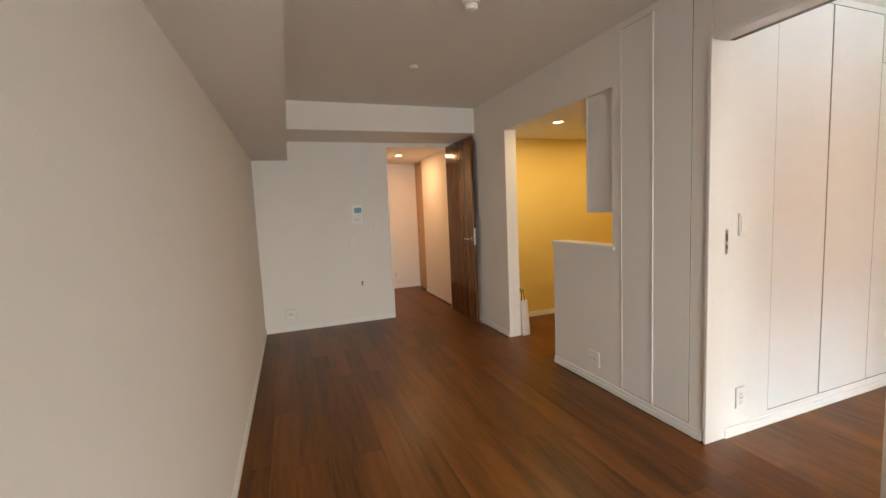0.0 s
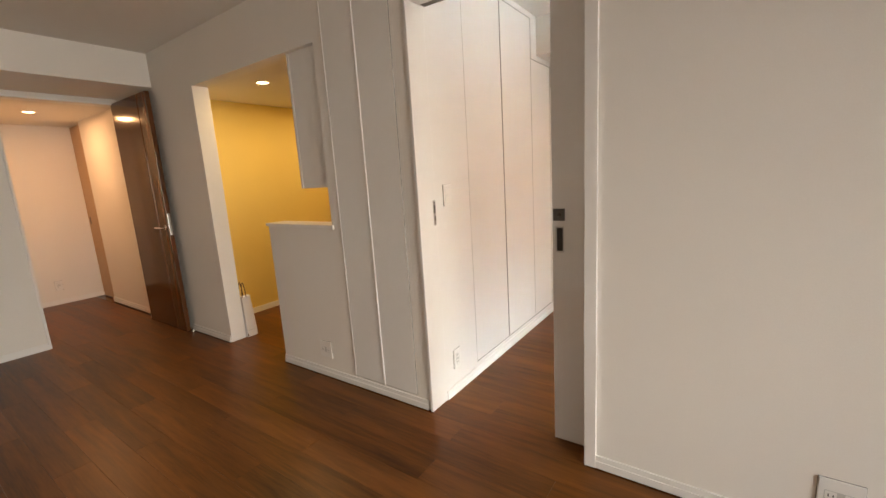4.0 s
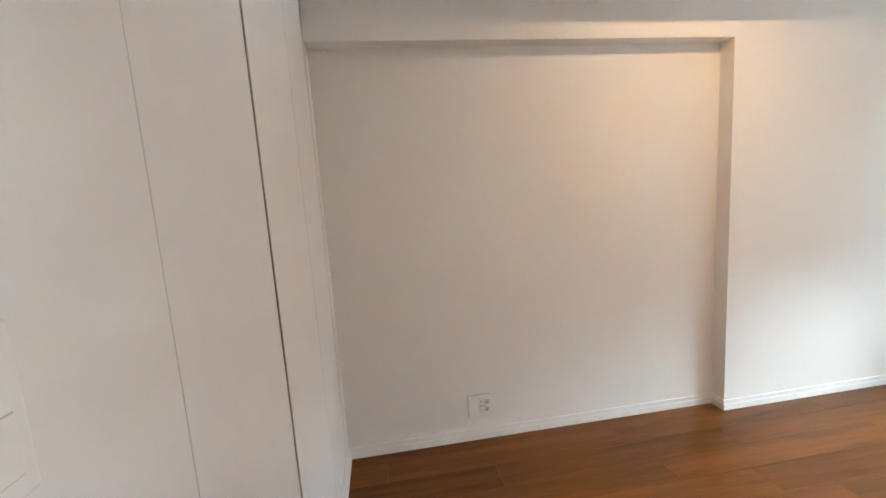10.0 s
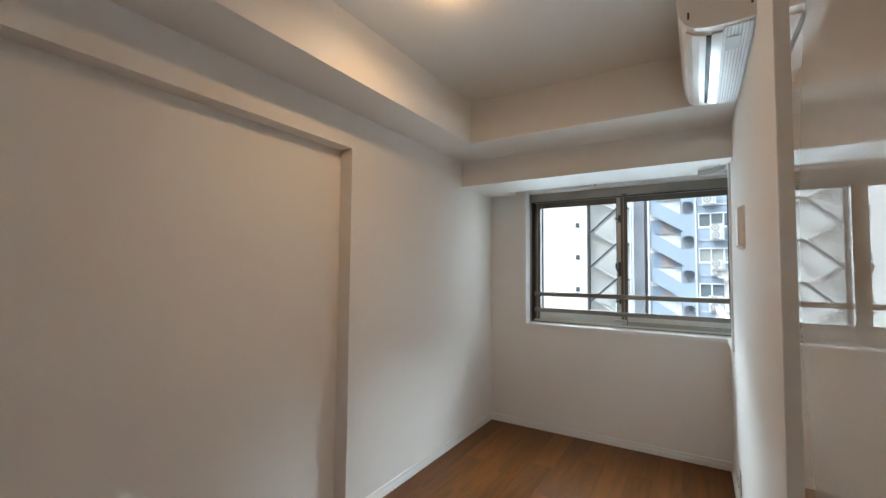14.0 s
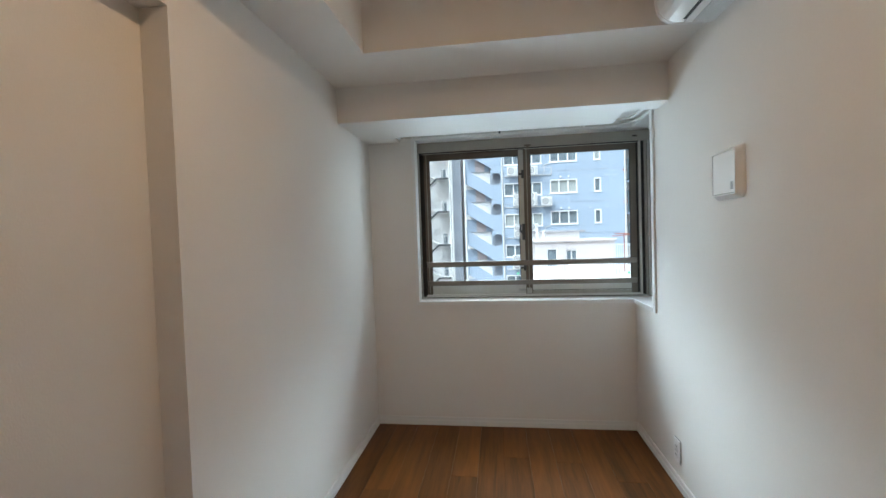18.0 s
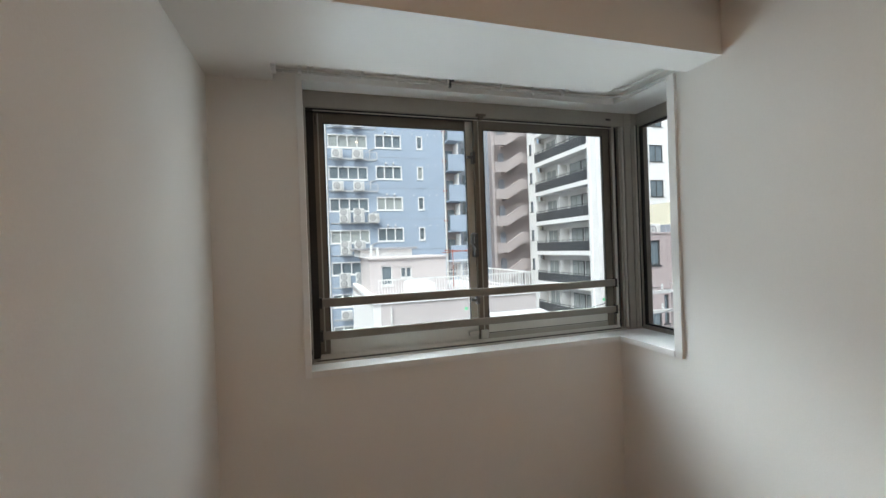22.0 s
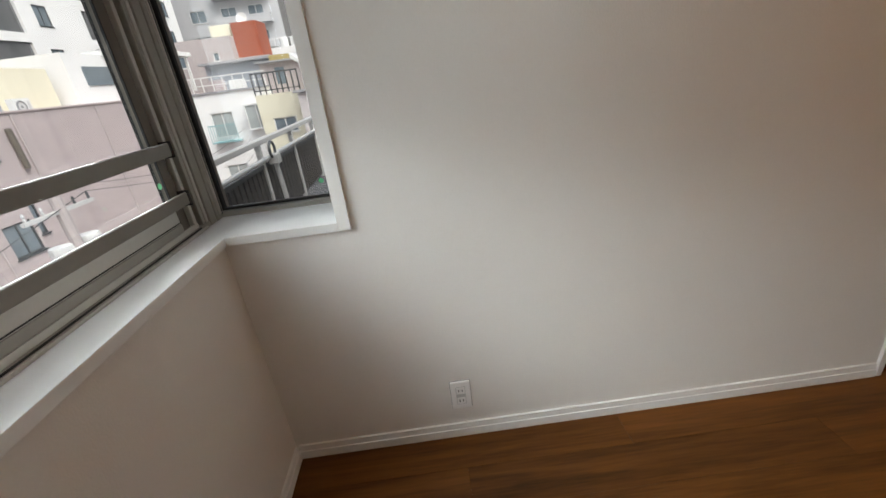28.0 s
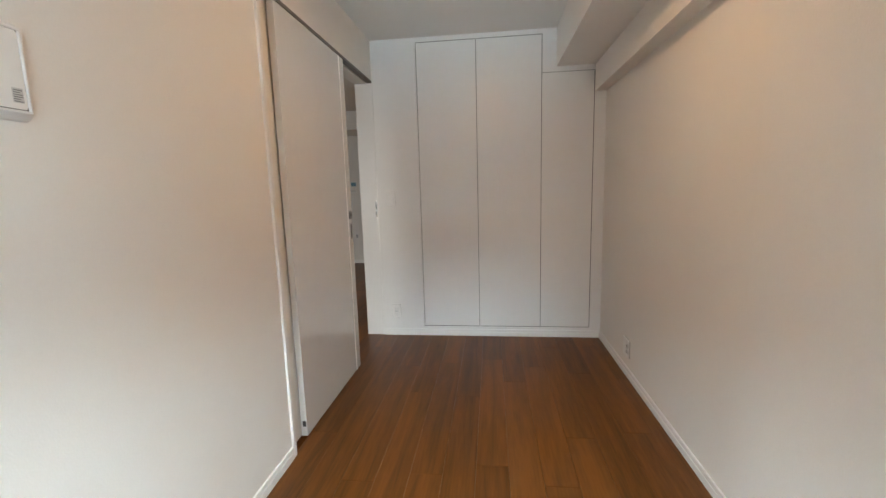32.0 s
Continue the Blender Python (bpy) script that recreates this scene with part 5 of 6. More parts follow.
for h in nh:
    if h[1] - h[0] > 2:
        part("louvre_panel", moved(boxes(*[(h[0] + 0.1 + k * 0.16, h[0] + 0.16 + k * 0.16, 0.1, 0.16, h[2], h[3]) for k in range(int((h[1] - h[0] - 0.2) / 0.16))], (h[0], h[1], 0.2, 0.24, h[2], h[3])), N1), LOUVRE, wb, "grey louvred opening")
    else:
        glazing(wb, N1, h[0], h[2], h[1] - h[0], h[3] - h[2], 2, PANE_DARK, METAL_DARK)

# blue-grey and tan blocks behind
gb2 = thing("apartment_building", "blue-grey concrete block with small windows", "building", pose(-12.1, -43, -10.6, 0, 0, 180))
gh = [(u, u + 0.6, r - 1.3, r - 0.2) for r in ROWS for u in (1.3, 3.1)]
facade(gb2, Matrix(), 4.7, 0, 29, gh, BLUEGREY)
for h in gh:
    glazing(gb2, Matrix(), h[0], h[2], 0.6, 1.1, 1, PANE_DARK, METAL_DARK)
# inner shade put in as a dark block
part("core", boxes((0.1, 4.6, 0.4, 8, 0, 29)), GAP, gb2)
part("end_wall", boxes((-0.3, 0.0, 0, 8, 0, 29)), BLUEGREY, gb2)
tb2 = thing("apartment_building", "tan concrete block with an open zigzag stair", "building", pose(-16.75, -42, -10.6, 0, 0, 180))
part("back_wall", boxes((0, 5.2, 1.2, 1.5, 0, 29)), TAN, tb2)
part("side_wall", boxes((-0.3, 0, 0.2, 2.1, 0, 29)), TAN, tb2)
for i in range(10):
    z = 26.78 - 2.85 * i
    part("stair_parapet", prism([(0, z - 0.3), (1.2, z - 0.3), (2.9, z + 0.78), (5.2, z + 0.78), (5.2, z - 0.32), (3.0, z - 0.32), (1.35, z - 1.35), (0, z - 1.35)], 'y', 0, 0.22), TAN, tb2)
    part("stair_flight", prism([(1.2, z - 1.2), (2.9, z - 0.1), (2.9, z - 0.35), (1.2, z - 1.45)], 'y', 0.22, 1.2), TAN, tb2)
    # arch-shaped dark patch stands for the shade of an opening
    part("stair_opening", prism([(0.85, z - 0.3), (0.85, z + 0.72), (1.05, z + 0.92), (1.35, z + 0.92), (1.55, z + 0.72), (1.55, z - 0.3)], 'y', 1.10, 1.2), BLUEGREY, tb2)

# bright white block with a steel stair
lw = thing("apartment_building", "bright white rendered block with tiny square windows", "building", pose(13.2, -40, -10.6, 0, 0, 180))
lh = [(3.1, 3.45, r - 1.0, r - 0.65) for r in [26.0 - 3.0 * i for i in range(9)]]
facade(lw, Matrix(), 4.1, 0, 32, lh, RENDER_WHITE)
for h in lh:
    glazing(lw, Matrix(), h[0], h[2], 0.35, 0.35, 1, PANE_DARK, METAL_DARK)
# dark block in place of shaded rooms
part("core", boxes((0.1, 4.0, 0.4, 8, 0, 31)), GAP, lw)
part("stair_back_wall", boxes((4.1, 7.75, 1.6, 1.9, 0, 32)), RENDER_WHITE, lw)
part("downpipe", rods([((7.85, -0.05, 0), (7.85, -0.05, 31)), ((8.05, -0.05, 0), (8.05, -0.05, 31))], 0.08), METAL_WHITE, lw, "white vertical downpipes")
for i in range(9):
    z = 26.95 - 3.15 * i
    part("stair_stringer", prism([(4.5, z - 1.95), (6.6, z), (7.75, z), (7.75, z - 0.16), (6.66, z - 0.16), (4.5, z - 2.15)], 'y', -0.1, 0.0), METAL_DARK, lw)
    part("landing", boxes((6.62, 7.75, 0.0, 1.6, z - 0.15, z - 0.02)), METAL_WHITE, lw)
    part("stair_flight", prism([(4.5, z - 1.97), (6.6, z - 0.02), (6.6, z - 0.2), (4.5, z - 2.17)], 'y', 0.0, 0.8), METAL_WHITE, lw)
    part("stair_flight", prism([(4.5, z - 2.05), (6.6, z - 3.1), (6.6, z - 3.25), (4.5, z - 2.2)], 'y', 0.8, 1.6), METAL_WHITE, lw)
    part("landing_rail", boxes((6.6, 7.75, -0.1, -0.06, z + 0.75, z + 0.81), (6.6, 6.64, -0.1, -0.06, z, z + 0.75), (7.2, 7.24, -0.1, -0.06, z, z + 0.75)), METAL_WHITE, lw)
    part("stair_door", boxes((6.9, 7.3, 1.55, 1.6, z, z + 1.0)), PANE_DARK, lw)
gs = thing("apartment_building", "pale grey block with a row of narrow windows", "building", pose(16.6, -40, -10.6, 0, 0, 180))
gsh = [(2.0, 2.6, r - 1.2, r) for r in [26.0 - 3.0 * i for i in range(9)]]
facade(gs, Matrix(), 3.2, 0, 31, gsh, GREY_TOWER)
for h in gsh:
    glazing(gs, Matrix(), h[0], h[2], 0.6, 1.2, 1, PANE_DARK)
# dark block carries the interior's shade
part("core", boxes((0.1, 3.1, 0.4, 8, 0, 30)), GAP, gs)
sl = thing("apartment_building", "slim pale block seen between the towers", "building", pose(5.9, -46, -10.6, 0, 0, 180))
slh = [(1.4, 2.2, r - 1.3, r) for r in [26.0 - 2.9 * i for i in range(9)]]
facade(sl, Matrix(), 3.4, 0, 31, slh, PALE_PINK)
for h in slh:
    glazing(sl, Matrix(), h[0], h[2], 0.8, 1.3, 1, PANE_DARK)
# shade behind the windows, put in as a dark block
part("core", boxes((0.1, 3.3, 0.4, 6, 0, 30)), GAP, sl)
# solid dark strip added in place of a recess, its shade in the colour
part("dark_pillar", boxes((0.75, 1.55, -5.2, -4.6, 0, 31)), BLUEGREY, sl)

# low house with a roof terrace
lo = thing("terrace_house", "pale pink low house with a railed roof terrace", "house", pose(0.0, -18, -10.6, 0, 0, 180))
loh = [(1.64, 2.04, 8.15, 8.95), (2.53, 2.90, 8.15, 8.95), (3.87, 4.97, 7.9, 8.93), (1.64, 2.04, 5.2, 6.0), (2.53, 2.90, 5.2, 6.0)]
facade(lo, Matrix.Translation((0.73, 0, 0)), 6.67, 0, 10.05, [(a - 0.73, b - 0.73, c, d) for a, b, c, d in loh], PALE_PINK)
for h in loh:
    glazing(lo, Matrix(), h[0], h[2], h[1] - h[0], h[3] - h[2], 2 if h[1] - h[0] > 1 else 1, PANE_DARK, METAL_DARK)
part("side_wall", boxes((0.43, 0.73, 0, 9, 0, 10.05)), RENDER_WHITE, lo)
part("roof_terrace", boxes((0.43, 7.4, 0.3, 9, 9.7, 9.9)), PALE_PINK, lo)
part("parapet_cap", rounded([(0.40, 7.43, -0.05, 0.33, 9.86, 10.09)], 0.01), RENDER_WHITE, lo)
part("terrace_wall", boxes((7.1, 7.4, 0.3, 9, 0, 10.05)), PALE_PINK, lo)
part("downpipe", rods([((1.13, -0.06, 0), (1.13, -0.06, 9.75))], 0.035), METAL_WHITE, lo, "white downpipe")
part("cable", rods([((4.35, -0.05, 7.4), (4.4, -0.05, 9.6)), ((4.6, -0.05, 7.4), (4.5, -0.05, 9.6))], 0.012, 5), PINK_TILE, lo)
hh = [(1.28 - 0.75, 1.80 - 0.75, 10.3, 11.2), (2.17 - 0.75, 2.72 - 0.75, 10.6, 11.12)]
HUT = Matrix.Translation((0.75, 3.2, 0))
facade(lo, HUT, 3.65, 9.9, 11.5, hh, PALE_PINK, name="hut_wall")
for h in hh:
    glazing(lo, HUT, h[0], h[2], h[1] - h[0], h[3] - h[2], 2 if h[0] > 1 else 1, PANE_DARK, METAL_WHITE)
part("hut_body", boxes((0.75, 4.40, 3.55, 7.0, 9.9, 11.5)), PALE_PINK, lo)
part("hut_roof", rounded([(0.68, 4.47, 3.10, 7.1, 11.5, 11.60)], 0.02), PALE_PINK, lo)
part("rear_room", boxes((0.55, 3.2, 5.2, 8.6, 11.6, 11.95)), RENDER_WHITE, lo)
part("rear_roof", rounded([(0.35, 3.45, 5.0, 8.8, 11.95, 12.06)], 0.02), ROOFING, lo, "grey flat rear roof")
part("hut_pipe", rods([((0.95, 4.0, 11.6), (0.95, 4.0, 12.2)), ((1.25, 4.0, 11.6), (1.25, 4.0, 12.05))], 0.06), METAL_WHITE, lo)
tr = part("terrace_railing", boxes((0.68, 7.35, 0.1, 0.14, 10.74, 10.80), (0.68, 7.35, 0.1, 0.14, 10.13, 10.17)), METAL_WHITE, lo, "white terrace railing")
for k in range(61):
    part("baluster", boxes((0.69 + k * 0.11, 0.713 + k * 0.11, 0.105, 0.13, 10.09, 10.74)), METAL_WHITE, tr)
tr2 = part("terrace_railing", boxes((4.4, 7.35, 7.6, 7.64, 11.15, 11.2), (4.4, 7.35, 7.6, 7.64, 10.5, 10.54)), METAL_WHITE, lo, "white terrace railing")
for k in range(27):
    part("baluster", boxes((4.4 + k * 0.11, 4.423 + k * 0.11, 7.605, 7.63, 9.9, 11.15)), METAL_WHITE, tr2)
part("side_railing", boxes((7.25, 7.29, 0.14, 7.6, 10.74, 10.80), (7.25, 7.29, 0.14, 7.6, 10.13, 10.17), *[(7.25, 7.28, 0.3 + 0.30 * k, 0.33 + 0.30 * k, 9.9, 10.74) for k in range(24)]), METAL_WHITE, lo)
part("terrace_hatch", prism([(2.1, 9.9), (3.3, 9.9), (3.3, 10.45), (2.95, 10.62), (2.35, 10.62), (2.1, 10.45)], 'y', 1.3, 2.3), RENDER_WHITE, lo, "white hatch on the terrace")
pl = thing("laundry_pole", "thin red-tipped laundry poles on the roof terrace", "pole", pose(-5.2, -22.5, -0.70))
part("post", rods([((0, 0, 0), (0, 0, 1.95))], 0.02), RUST, pl)
part("bar", rods([((-1.1, 0, 1.8), (0.5, 0.2, 1.92)), ((-1.0, 0.3, 1.90), (0.6, 0.1, 1.78))], 0.02), RUST, pl)

# maroon shed with a pale metal roof
sh = thing("shed", "maroon shed with a pale sloping metal roof", "shed", pose(-3.55, -12.7, -10.6, 0, 0, 180))
part("body", boxes((0, 1.7, 0, 1.4, 0, 9.6)), surface("maroon_board", (0.20, 0.06, 0.07), 0.7, amount=0.1, bump=0.1), sh)
part("roof", prism([(-0.2, 9.62), (-0.2, 9.72), (1.5, 9.86), (1.5, 9.76)], 'x', -0.12, 1.85), PLASTIC_GREY, sh)
part("fascia", boxes((-0.12, 1.85, -0.24, -0.2, 9.52, 9.70)), ROOFING, sh)
rf = thing("tiled_roof_house", "small house with a grey tiled roof", "house", pose(0.5, -10.3, -11.05, 0, 0, 180))
part("body", boxes((0.2, 3.3, 0.4, 5.2, 0, 8.8)), PALE_PINK, rf)
part("roof", prism([(0.0, 8.85), (2.9, 9.62), (5.6, 8.85), (5.6, 8.75), (0.0, 8.75)], 'x', 0.0, 3.5), ROOFING, rf)
part("ridge_cap", rods([((0.0, 2.9, 9.66), (3.5, 2.9, 9.66))], 0.09), ROOFING, rf)
for k in range(14):
    part("tile_row", rods([((0.06 + k * 0.26, 0.0, 8.87), (0.06 + k * 0.26, 2.88, 9.64))], 0.05, 8), ROOFING, rf)
for k in range(9):
    part("tile_course", boxes((0.0, 3.5, 0.30 * k, 0.30 * k + 0.05, 8.85 + 0.0797 * k, 8.90 + 0.0797 * k)), ROOFING, rf)

# dusty pink tiled building with rooftop units
pk = thing("tiled_building", "dusty pink tiled building with narrow windows", "building", pose(-12.4, -18.2, -10.6, 0, 0, 180))
pkh = [(0.75, 1.95, 10.75, 11.95), (0.75, 1.95, 7.4, 8.6), (2.1, 2.4, 7.9, 9.3), (9.9, 11.2, 9.4, 11.4), (15.5, 15.85, 9.9, 12.2), (16.6, 16.95, 9.9, 12.2), (15.5, 15.85, 6.9, 9.0), (16.6, 16.95, 6.9, 9.0)]
facade(pk, Matrix(), 19.3, 0, 12.26, pkh, PINK_TILE)
for h in pkh:
    glazing(pk, Matrix(), h[0], h[2], h[1] - h[0], h[3] - h[2], 2 if h[1] - h[0] > 1 else 1, PANE_DARK, METAL_DARK)
part("core", prism([(0.05, 0.3), (19.3, 0.3), (19.3, 5.0), (6.0, 5.0)], 'z', 0, 12.1), PINK_TILE, pk)
part("parapet_cap", rounded([(-0.05, 19.35, -0.05, 0.35, 12.26, 12.33)], 0.01), PINK_TILE, pk)
for u in (0.35, 3.2, 7.6):
    part("downpipe", rods([((u, -0.04, 0), (u, -0.04, 12.2))], 0.032), TAN, pk)
part("duct", rods([((2.75, -0.12, 10.3), (2.75, -0.12, 11.75))], 0.10), ALU_BROWN_AND_SHADE, pk, "dark wall duct")
part("roof_room", boxes((5.0, 8.4, 2.0, 4.8, 12.1, 14.05)), CREAM, pk, "cream rooftop room")
part("roof_room", boxes((9.0, 15.6, 1.5, 5.0, 12.2, 14.7)), RENDER_WHITE, pk)
part("canopy", boxes((11.8, 18.4, -0.1, 4.5, 14.65, 14.9)), METAL_WHITE, pk)
part("canopy_post", boxes((14.6, 14.75, 0.1, 0.25, 12.5, 14.65), (18.0, 18.15, 0.1, 0.25, 12.5, 14.65)), METAL_WHITE, pk)
part("roof_window", boxes((10.0, 12.2, 1.44, 1.5, 13.2, 14.1)), PANE_DARK, pk)
for x in (-13.6, -14.7, -17.3):
    put_ac(x, -19.3, 1.55, 1, 0.85)
part("roof_hatch", rounded([(3.35, 4.2, 1.0, 1.6, 12.1, 12.75)], 0.02), BLUEGREY, pk, "grey rooftop box")

# utility pole with transformers and wires
up = thing("utility_pole", "grey utility pole with transformers and insulators", "utility pole", pose(-9.2, -12.5, -10.6))
part("pole", rods([((0, 0, 0), (0, 0, 10.6))], 0.13), TAN, up)
for x in (-0.45, 0.5):
    part("transformer", moved(lathe([(0, 0.9), (0.24, 0.88), (0.26, 0.8), (0.26, 0.05), (0.22, 0)], 14), Matrix.Translation((x, 0, 8.1))), PLASTIC_GREY, up)
for z in (9.7, 10.3):
    part("crossarm", boxes((-1.1, 1.1, -0.05, 0.05, z, z + 0.09)), PLASTIC_GREY, up)
    for x in (-1.0, -0.5, 0.5, 1.0):
        part("insulator", moved(lathe([(0, 0.20), (0.02, 0.20), (0.042, 0.13), (0.02, 0.10), (0.042, 0.05), (0.02, 0)], 10), Matrix.Translation((x, 0, z + 0.09))), METAL_DARK if x < 0 else PLASTIC_GREY, up)
wires = []
for x, z in ((-1.0, 10.0), (0.3, 8.8), (0.8, 10.5)):
    pts = [(x + 22 * s / 12, 0.15 * s, z - 1.2 * math.sin(math.pi * s / 12)) for s in range(13)]
    wires += list(zip(pts, pts[1:]))
    pts = [(x - 22 * s / 12, -0.2 * s, z - 1.2 * math.sin(math.pi * s / 12)) for s in range(13)]
    wires += list(zip(pts, pts[1:]))
part("wire", rods(wires, 0.011, 5), METAL_DARK, up)

# towards the west, beyond the balcony
tw = thing("tower_block", "grey apartment tower with banded balconies", "building", pose(-62, -36.5, -10.6, 0, 0, 90))
twh = [(u, u + 2.0, z, z + 1.4) for z in [3 + 3.0 * i for i in range(12)] for u in (1.5, 5.5, 9.5, 13.0)]
facade(tw, Matrix(), 17, 0, 42, twh, GREY_TOWER)
for h in twh:
    glazing(tw, Matrix(), h[0], h[2], 2.0, 1.4, 2, PANE_DARK)
# tower's inner shade as one dark block
part("core", boxes((0.1, 16.9, 0.4, 10, 0, 41.5)), GAP, tw)
for i in range(12):
    part("balcony", boxes((9.0, 16.0, -1.2, 0, 2.2 + 3 * i, 3.2 + 3 * i)), GREY_TOWER, tw)
tw2 = thing("tower_block", "pale grey far tower with turquoise balconies", "building", pose(-75, -30, -10.6, 0, 0, 90))
part("wall", boxes((0, 11, 0, 8, 0, 44)), GREY_TOWER, tw2)
teal = surface("turquoise_panel", (0.22, 0.40, 0.42), 0.6, amount=0.1, bump=0.0)
for i in range(13):
    part("balcony", boxes((1.5, 8, -1.2, 0, 2.4 + 3 * i, 3.5 + 3 * i)), teal, tw2)
    part("window", boxes((2.0, 7.5, -0.03, 0, 3.5 + 3 * i, 5.0 + 3 * i)), PANE_DARK, tw2)
rb = thing("apartment_building", "tan building with a rust-red rooftop box", "building", pose(-33, -21.5, -10.6, 0, 0, 90))
facade(rb, Matrix(), 5.1, 0, 15.85, [(3.9, 4.35, 14.3, 14.9), (1.2, 1.9, 14.1, 14.9)], TAN)
for u, w, v, h in ((3.9, 0.45, 14.3, 0.6), (1.2, 0.7, 14.1, 0.8)):
    glazing(rb, Matrix(), u, v, w, h, 1, PANE_DARK)
part("core", boxes((0.1, 5.0, 0.4, 6, 0, 15.6)), TAN, rb)
part("side_wall", boxes((5.1, 5.4, 0, 6, 0, 15.85)), TAN, rb)
part("red_box", rounded([(5.4, 7.25, 0.9, 3.2, 14.4, 16.75)], 0.03), RUST, rb, "rust-red rooftop box")
part("red_base", boxes((5.4, 7.6, 0.6, 3.6, 0, 14.4)), TAN, rb)
part("roof_tank", rounded([(3.7, 5.2, 1.2, 2.6, 15.85, 16.75)], 0.05), CREAM, rb, "cream rooftop tank")
part("dish", moved(lathe([(0, 0.05), (0.2, 0.08), (0.38, 0.16), (0.40, 0.16), (0.2, 0.03), (0, 0.0)], 14), Matrix.Translation((6.2, 1.5, 17.0)) @ Matrix.Rotation(math.pi / 2.5, 4, 'X')), METAL_WHITE, rb)
wf2 = thing("apartment_building", "low white building behind the houses", "building", pose(-40, -18.0, -10.6, 0, 0, 90))
facade(wf2, Matrix(), 12, 0, 15.3, [(7.5, 8.4, 13.6, 14.6), (10.0, 10.9, 13.6, 14.6)], RENDER_WHITE)
for u in (7.5, 10.0):
    glazing(wf2, Matrix(), u, 13.6, 0.9, 1.0, 1, PANE_DARK)
part("core", boxes((0.1, 11.9, 0.4, 6, 0, 15.2)), RENDER_WHITE, wf2)
for k in range(4):
    part("roof_tank", lathe([(0, 0.9), (0.3, 0.85), (0.36, 0.7), (0.36, 0)], 12), METAL_WHITE, wf2).location = (3.6 + 0.9 * k, 1.2, 15.3)
part("roof_rail", boxes((1.0, 5.0, 0.2, 0.24, 16.0, 16.05), (1.0, 1.05, 0.2, 0.24, 15.3, 16.0), (3.0, 3.05, 0.2, 0.24, 15.3, 16.0), (4.95, 5.0, 0.2, 0.24, 15.3, 16.0)), METAL_WHITE, wf2)

wh = thing("terrace_house", "white house with a railed roof terrace and a bay window", "house", pose(-27, -17.6, -10.6, 0, 0, 90))
whh = [(1.2, 2.6, 9.5, 11.0), (3.7, 5.0, 9.9, 11.2), (1.2, 2.6, 6.2, 7.7)]
facade(wh, Matrix(), 5.2, 0, 12.15, whh, RENDER_WHITE)
for h in whh:
    glazing(wh, Matrix(), h[0], h[2], h[1] - h[0], h[3] - h[2], 2, PANE_CURTAIN)
part("core", boxes((0.1, 5.1, 0.4, 6, 0, 11.9)), RENDER_WHITE, wh)
part("parapet_cap", rounded([(-0.1, 5.3, -0.1, 0.35, 12.15, 12.25)], 0.01), ROOFING, wh)
grille = part("balcony_grille", boxes((1.1, 2.8, -0.62, -0.58, 10.25, 10.31), (1.1, 2.8, -0.62, 0.0, 9.2, 9.28)), teal, wh, "turquoise balcony grille")
for k in range(13):
    part("bar", boxes((1.1 + 0.14 * k, 1.13 + 0.14 * k, -0.62, -0.59, 9.28, 10.25)), teal, grille)
bay = part("bay_window", rounded([(3.6, 5.1, -0.55, 0.0, 9.75, 9.85), (3.6, 5.1, -0.55, 0.0, 11.2, 11.32), (3.6, 3.68, -0.55, 0.0, 9.85, 11.2), (5.02, 5.1, -0.55, 0.0, 9.85, 11.2), (4.3, 4.36, -0.55, -0.48, 9.85, 11.2)], 0.01), METAL_WHITE, wh, "white projecting bay window")
part("pane", boxes((3.68, 4.3, -0.50, -0.48, 9.85, 11.2), (4.36, 5.02, -0.50, -0.48, 9.85, 11.2)), PANE_CURTAIN, bay)
tr3 = part("terrace_railing", boxes((0, 5.2, 0.05, 0.10, 13.05, 13.11), (0, 5.2, 0.05, 0.10, 12.6, 12.65)), METAL_WHITE, wh)
for k in range(9):
    part("baluster", boxes((k * 0.64, k * 0.64 + 0.05, 0.05, 0.10, 12.25, 13.05)), METAL_WHITE, tr3)
part("roof_room", boxes((0.4, 5.2, 3.2, 6.0, 11.9, 13.9)), BLUEGREY, wh, "blue-grey rooftop room")
part("roof_eave", rounded([(0.2, 5.6, 2.7, 6.2, 13.9, 14.05)], 0.02), ROOFING, wh)
part("planter", rounded([(1.4, 2.2, 0.9, 1.4, 12.0, 12.9)], 0.05), PINK_TILE, wh)
part("storage_box", rounded([(2.6, 3.5, 0.8, 1.4, 12.0, 12.8)], 0.05), METAL_WHITE, wh)

bh = thing("terrace_house", "beige house with a dark lattice terrace railing", "house", pose(-26, -12.95, -10.6, 0, 0, 90))
facade(bh, Matrix(), 2.6, 0, 11.7, [(0.7, 2.1, 9.4, 10.3)], CREAM)
glazing(bh, Matrix(), 0.7, 9.4, 1.4, 0.9, 2, PANE_DARK)
part("core", boxes((0.1, 2.5, 0.4, 6, 0, 11.5)), CREAM, bh)
part("side_wall", boxes((2.6, 2.9, 0, 6, 0, 11.7)), CREAM, bh)
lat = part("lattice_railing", boxes((0, 2.8, 0.0, 0.05, 12.85, 12.93), (0, 2.8, 0.0, 0.05, 11.9, 11.96)), METAL_DARK, bh, "dark lattice railing")
for k in range(9):
    part("bar", boxes((k * 0.34, k * 0.34 + 0.07, 0.0, 0.05, 11.7, 12.85)), METAL_DARK, lat)
part("upper_storey", boxes((0.0, 2.6, 2.2, 6, 11.5, 13.5)), TAN, bh)
part("window", boxes((0.9, 1.5, 2.17, 2.2, 12.2, 13.2)), PANE_DARK, bh)
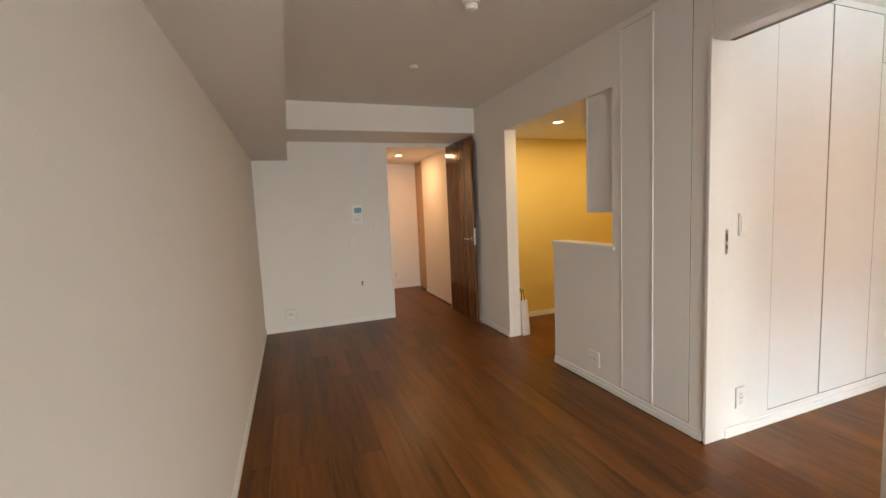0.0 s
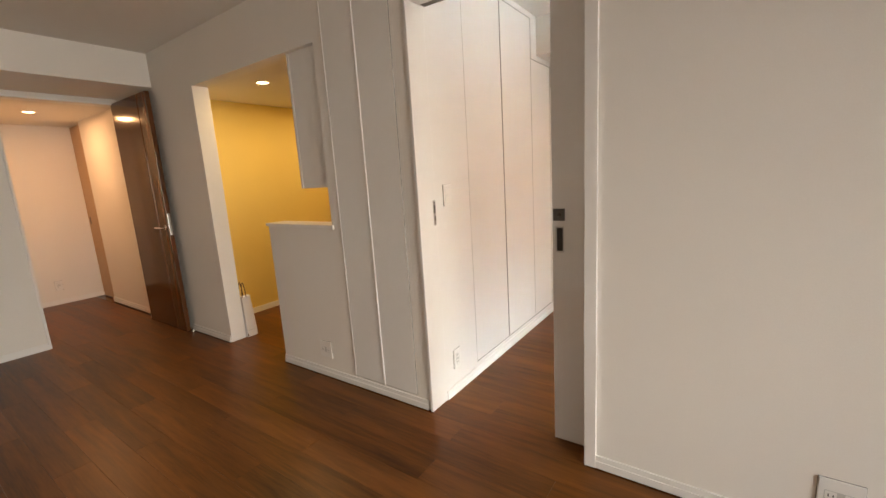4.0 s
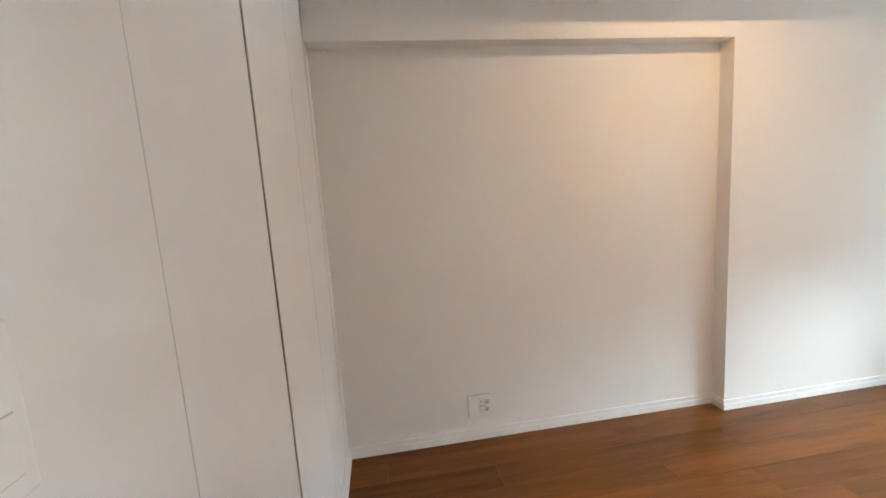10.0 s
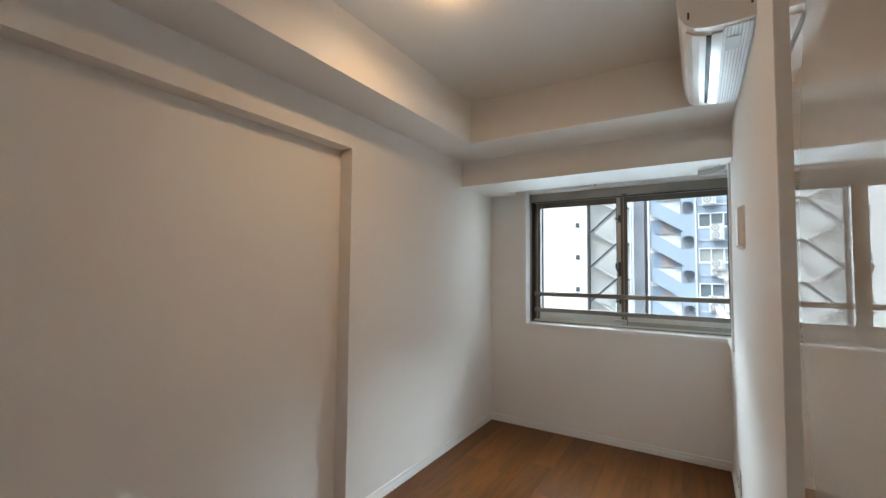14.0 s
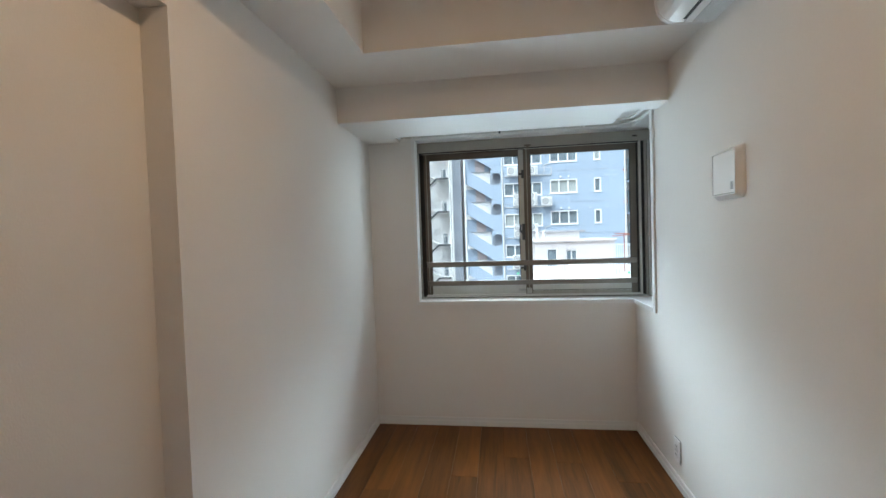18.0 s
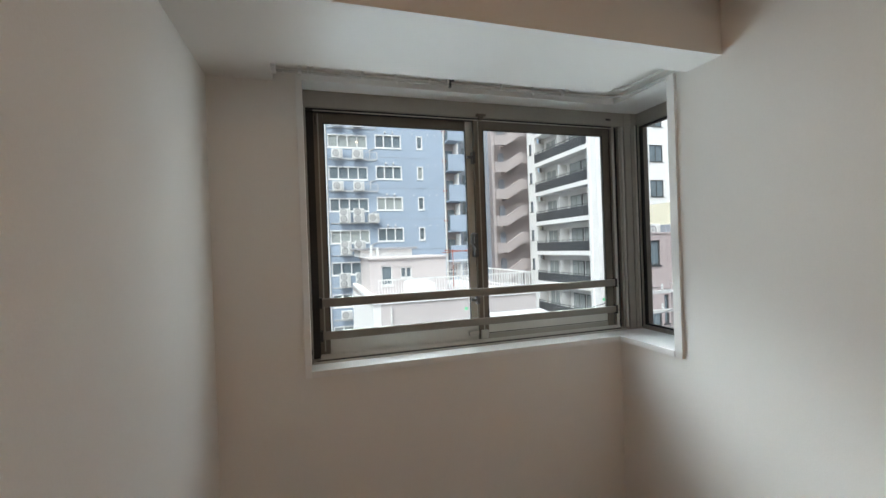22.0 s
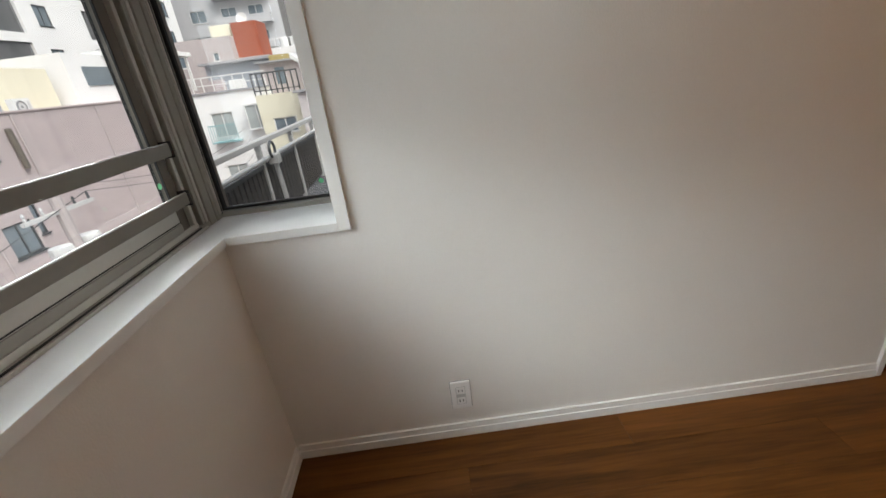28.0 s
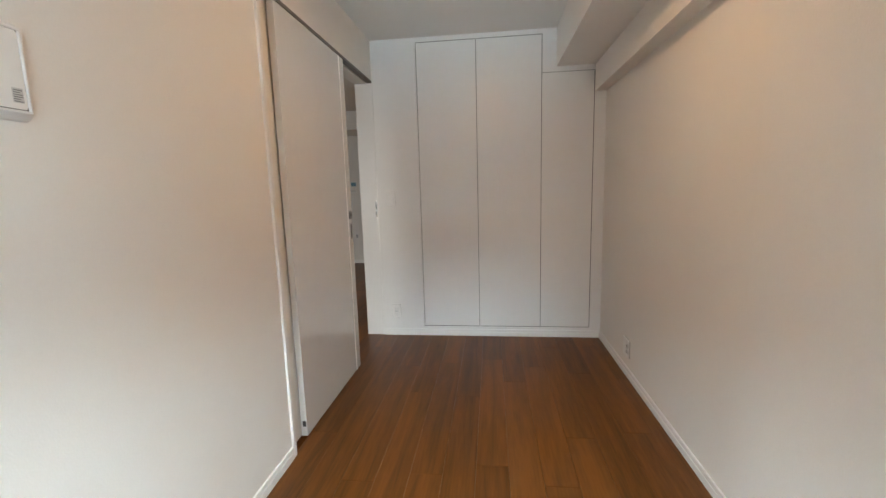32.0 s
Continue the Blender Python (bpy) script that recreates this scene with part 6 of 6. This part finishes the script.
part("roof_eave", rounded([(-0.2, 2.9, 1.9, 6.2, 13.5, 13.62)], 0.02), ROOFING, bh)
part("yellow_sign", boxes((0.6, 1.9, 2.6, 2.7, 13.62, 13.95)), surface("ochre_board", (0.40, 0.31, 0.12), 0.6, amount=0.1, bump=0.0), bh, "ochre rooftop board")
fh = thing("terrace_house", "pink house with a stepped white stair roof", "house", pose(-24, -9.9, -10.6, 0, 0, 90))
facade(fh, Matrix(), 9, 0, 11.6, [(1.0 + 2.6 * k, 2.4 + 2.6 * k, 9.2, 10.6) for k in range(3)], PALE_PINK)
for k in range(3):
    glazing(fh, Matrix(), 1.0 + 2.6 * k, 9.2, 1.4, 1.4, 2, PANE_DARK)
part("core", boxes((0.1, 8.9, 0.4, 5, 0, 11.5)), PALE_PINK, fh)
part("stair_roof", prism([(0.0, 13.4), (2.4, 11.6), (2.4, 11.85), (0.0, 13.65)], 'y', 0.2, 1.4), METAL_WHITE, fh)
part("roof_room", boxes((0.2, 5.0, 1.6, 5, 11.6, 13.6)), PINK_TILE, fh)
part("roof", rounded([(-0.2, 9.2, -0.2, 5.2, 11.6, 11.75)], 0.03), ROOFING, fh)

# ---- floor planks, last ----
PW, PL, GAPW = 0.151, 1.22, 0.0010
JOINTS = {1: -2.10, 2: -1.88, 4: -1.81, 7: -2.09, 9: -1.48}  # bedroom rows, counted from the partition


def plank_bm(w, l):
    return boxes((0, w, 0, l, -0.013, 0))


plank_meshes = {}


def spans(x):
    """The stretches of y that show a floor in the row at x."""
    if x < -0.9:
        return [(-3.42, 3.634)]
    if x < 0:
        return [(-3.42, 5.62)]
    if x < 0.10:
        return [(-0.861, 0.0), (1.40, 2.197)]
    return [(-3.935, 0.0), (0.71, 2.79)]


rng = random.Random(4)
x, row = 0.126 - PW * 18, 0
while x < 2.02:
    x0, x1 = max(x, -2.453), min(x + PW, 2.02)
    start = -3.352 - 2 * PL + (row * 0.47 % 1.0) * PL + rng.uniform(-0.08, 0.08)
    if row - 18 in JOINTS:
        start = JOINTS[row - 18] - 4 * PL
    for lo_y, hi_y in spans((x0 + x1) / 2):
        y = start
        while y < hi_y:
            a, b = max(y, lo_y), min(y + PL, hi_y)
            if b - a > 0.02:
                key = (round(x1 - x0 - GAPW, 4), round(b - a - GAPW, 4))
                if key not in plank_meshes:
                    plank_meshes[key] = to_mesh("plank", plank_bm(*key), FLOOR)
                p = new("plank", plank_meshes[key])
                p.location = (x0 + GAPW / 2, a + GAPW / 2, 0)
                p.parent = floor
            y += PL
    x += PW
    row += 1
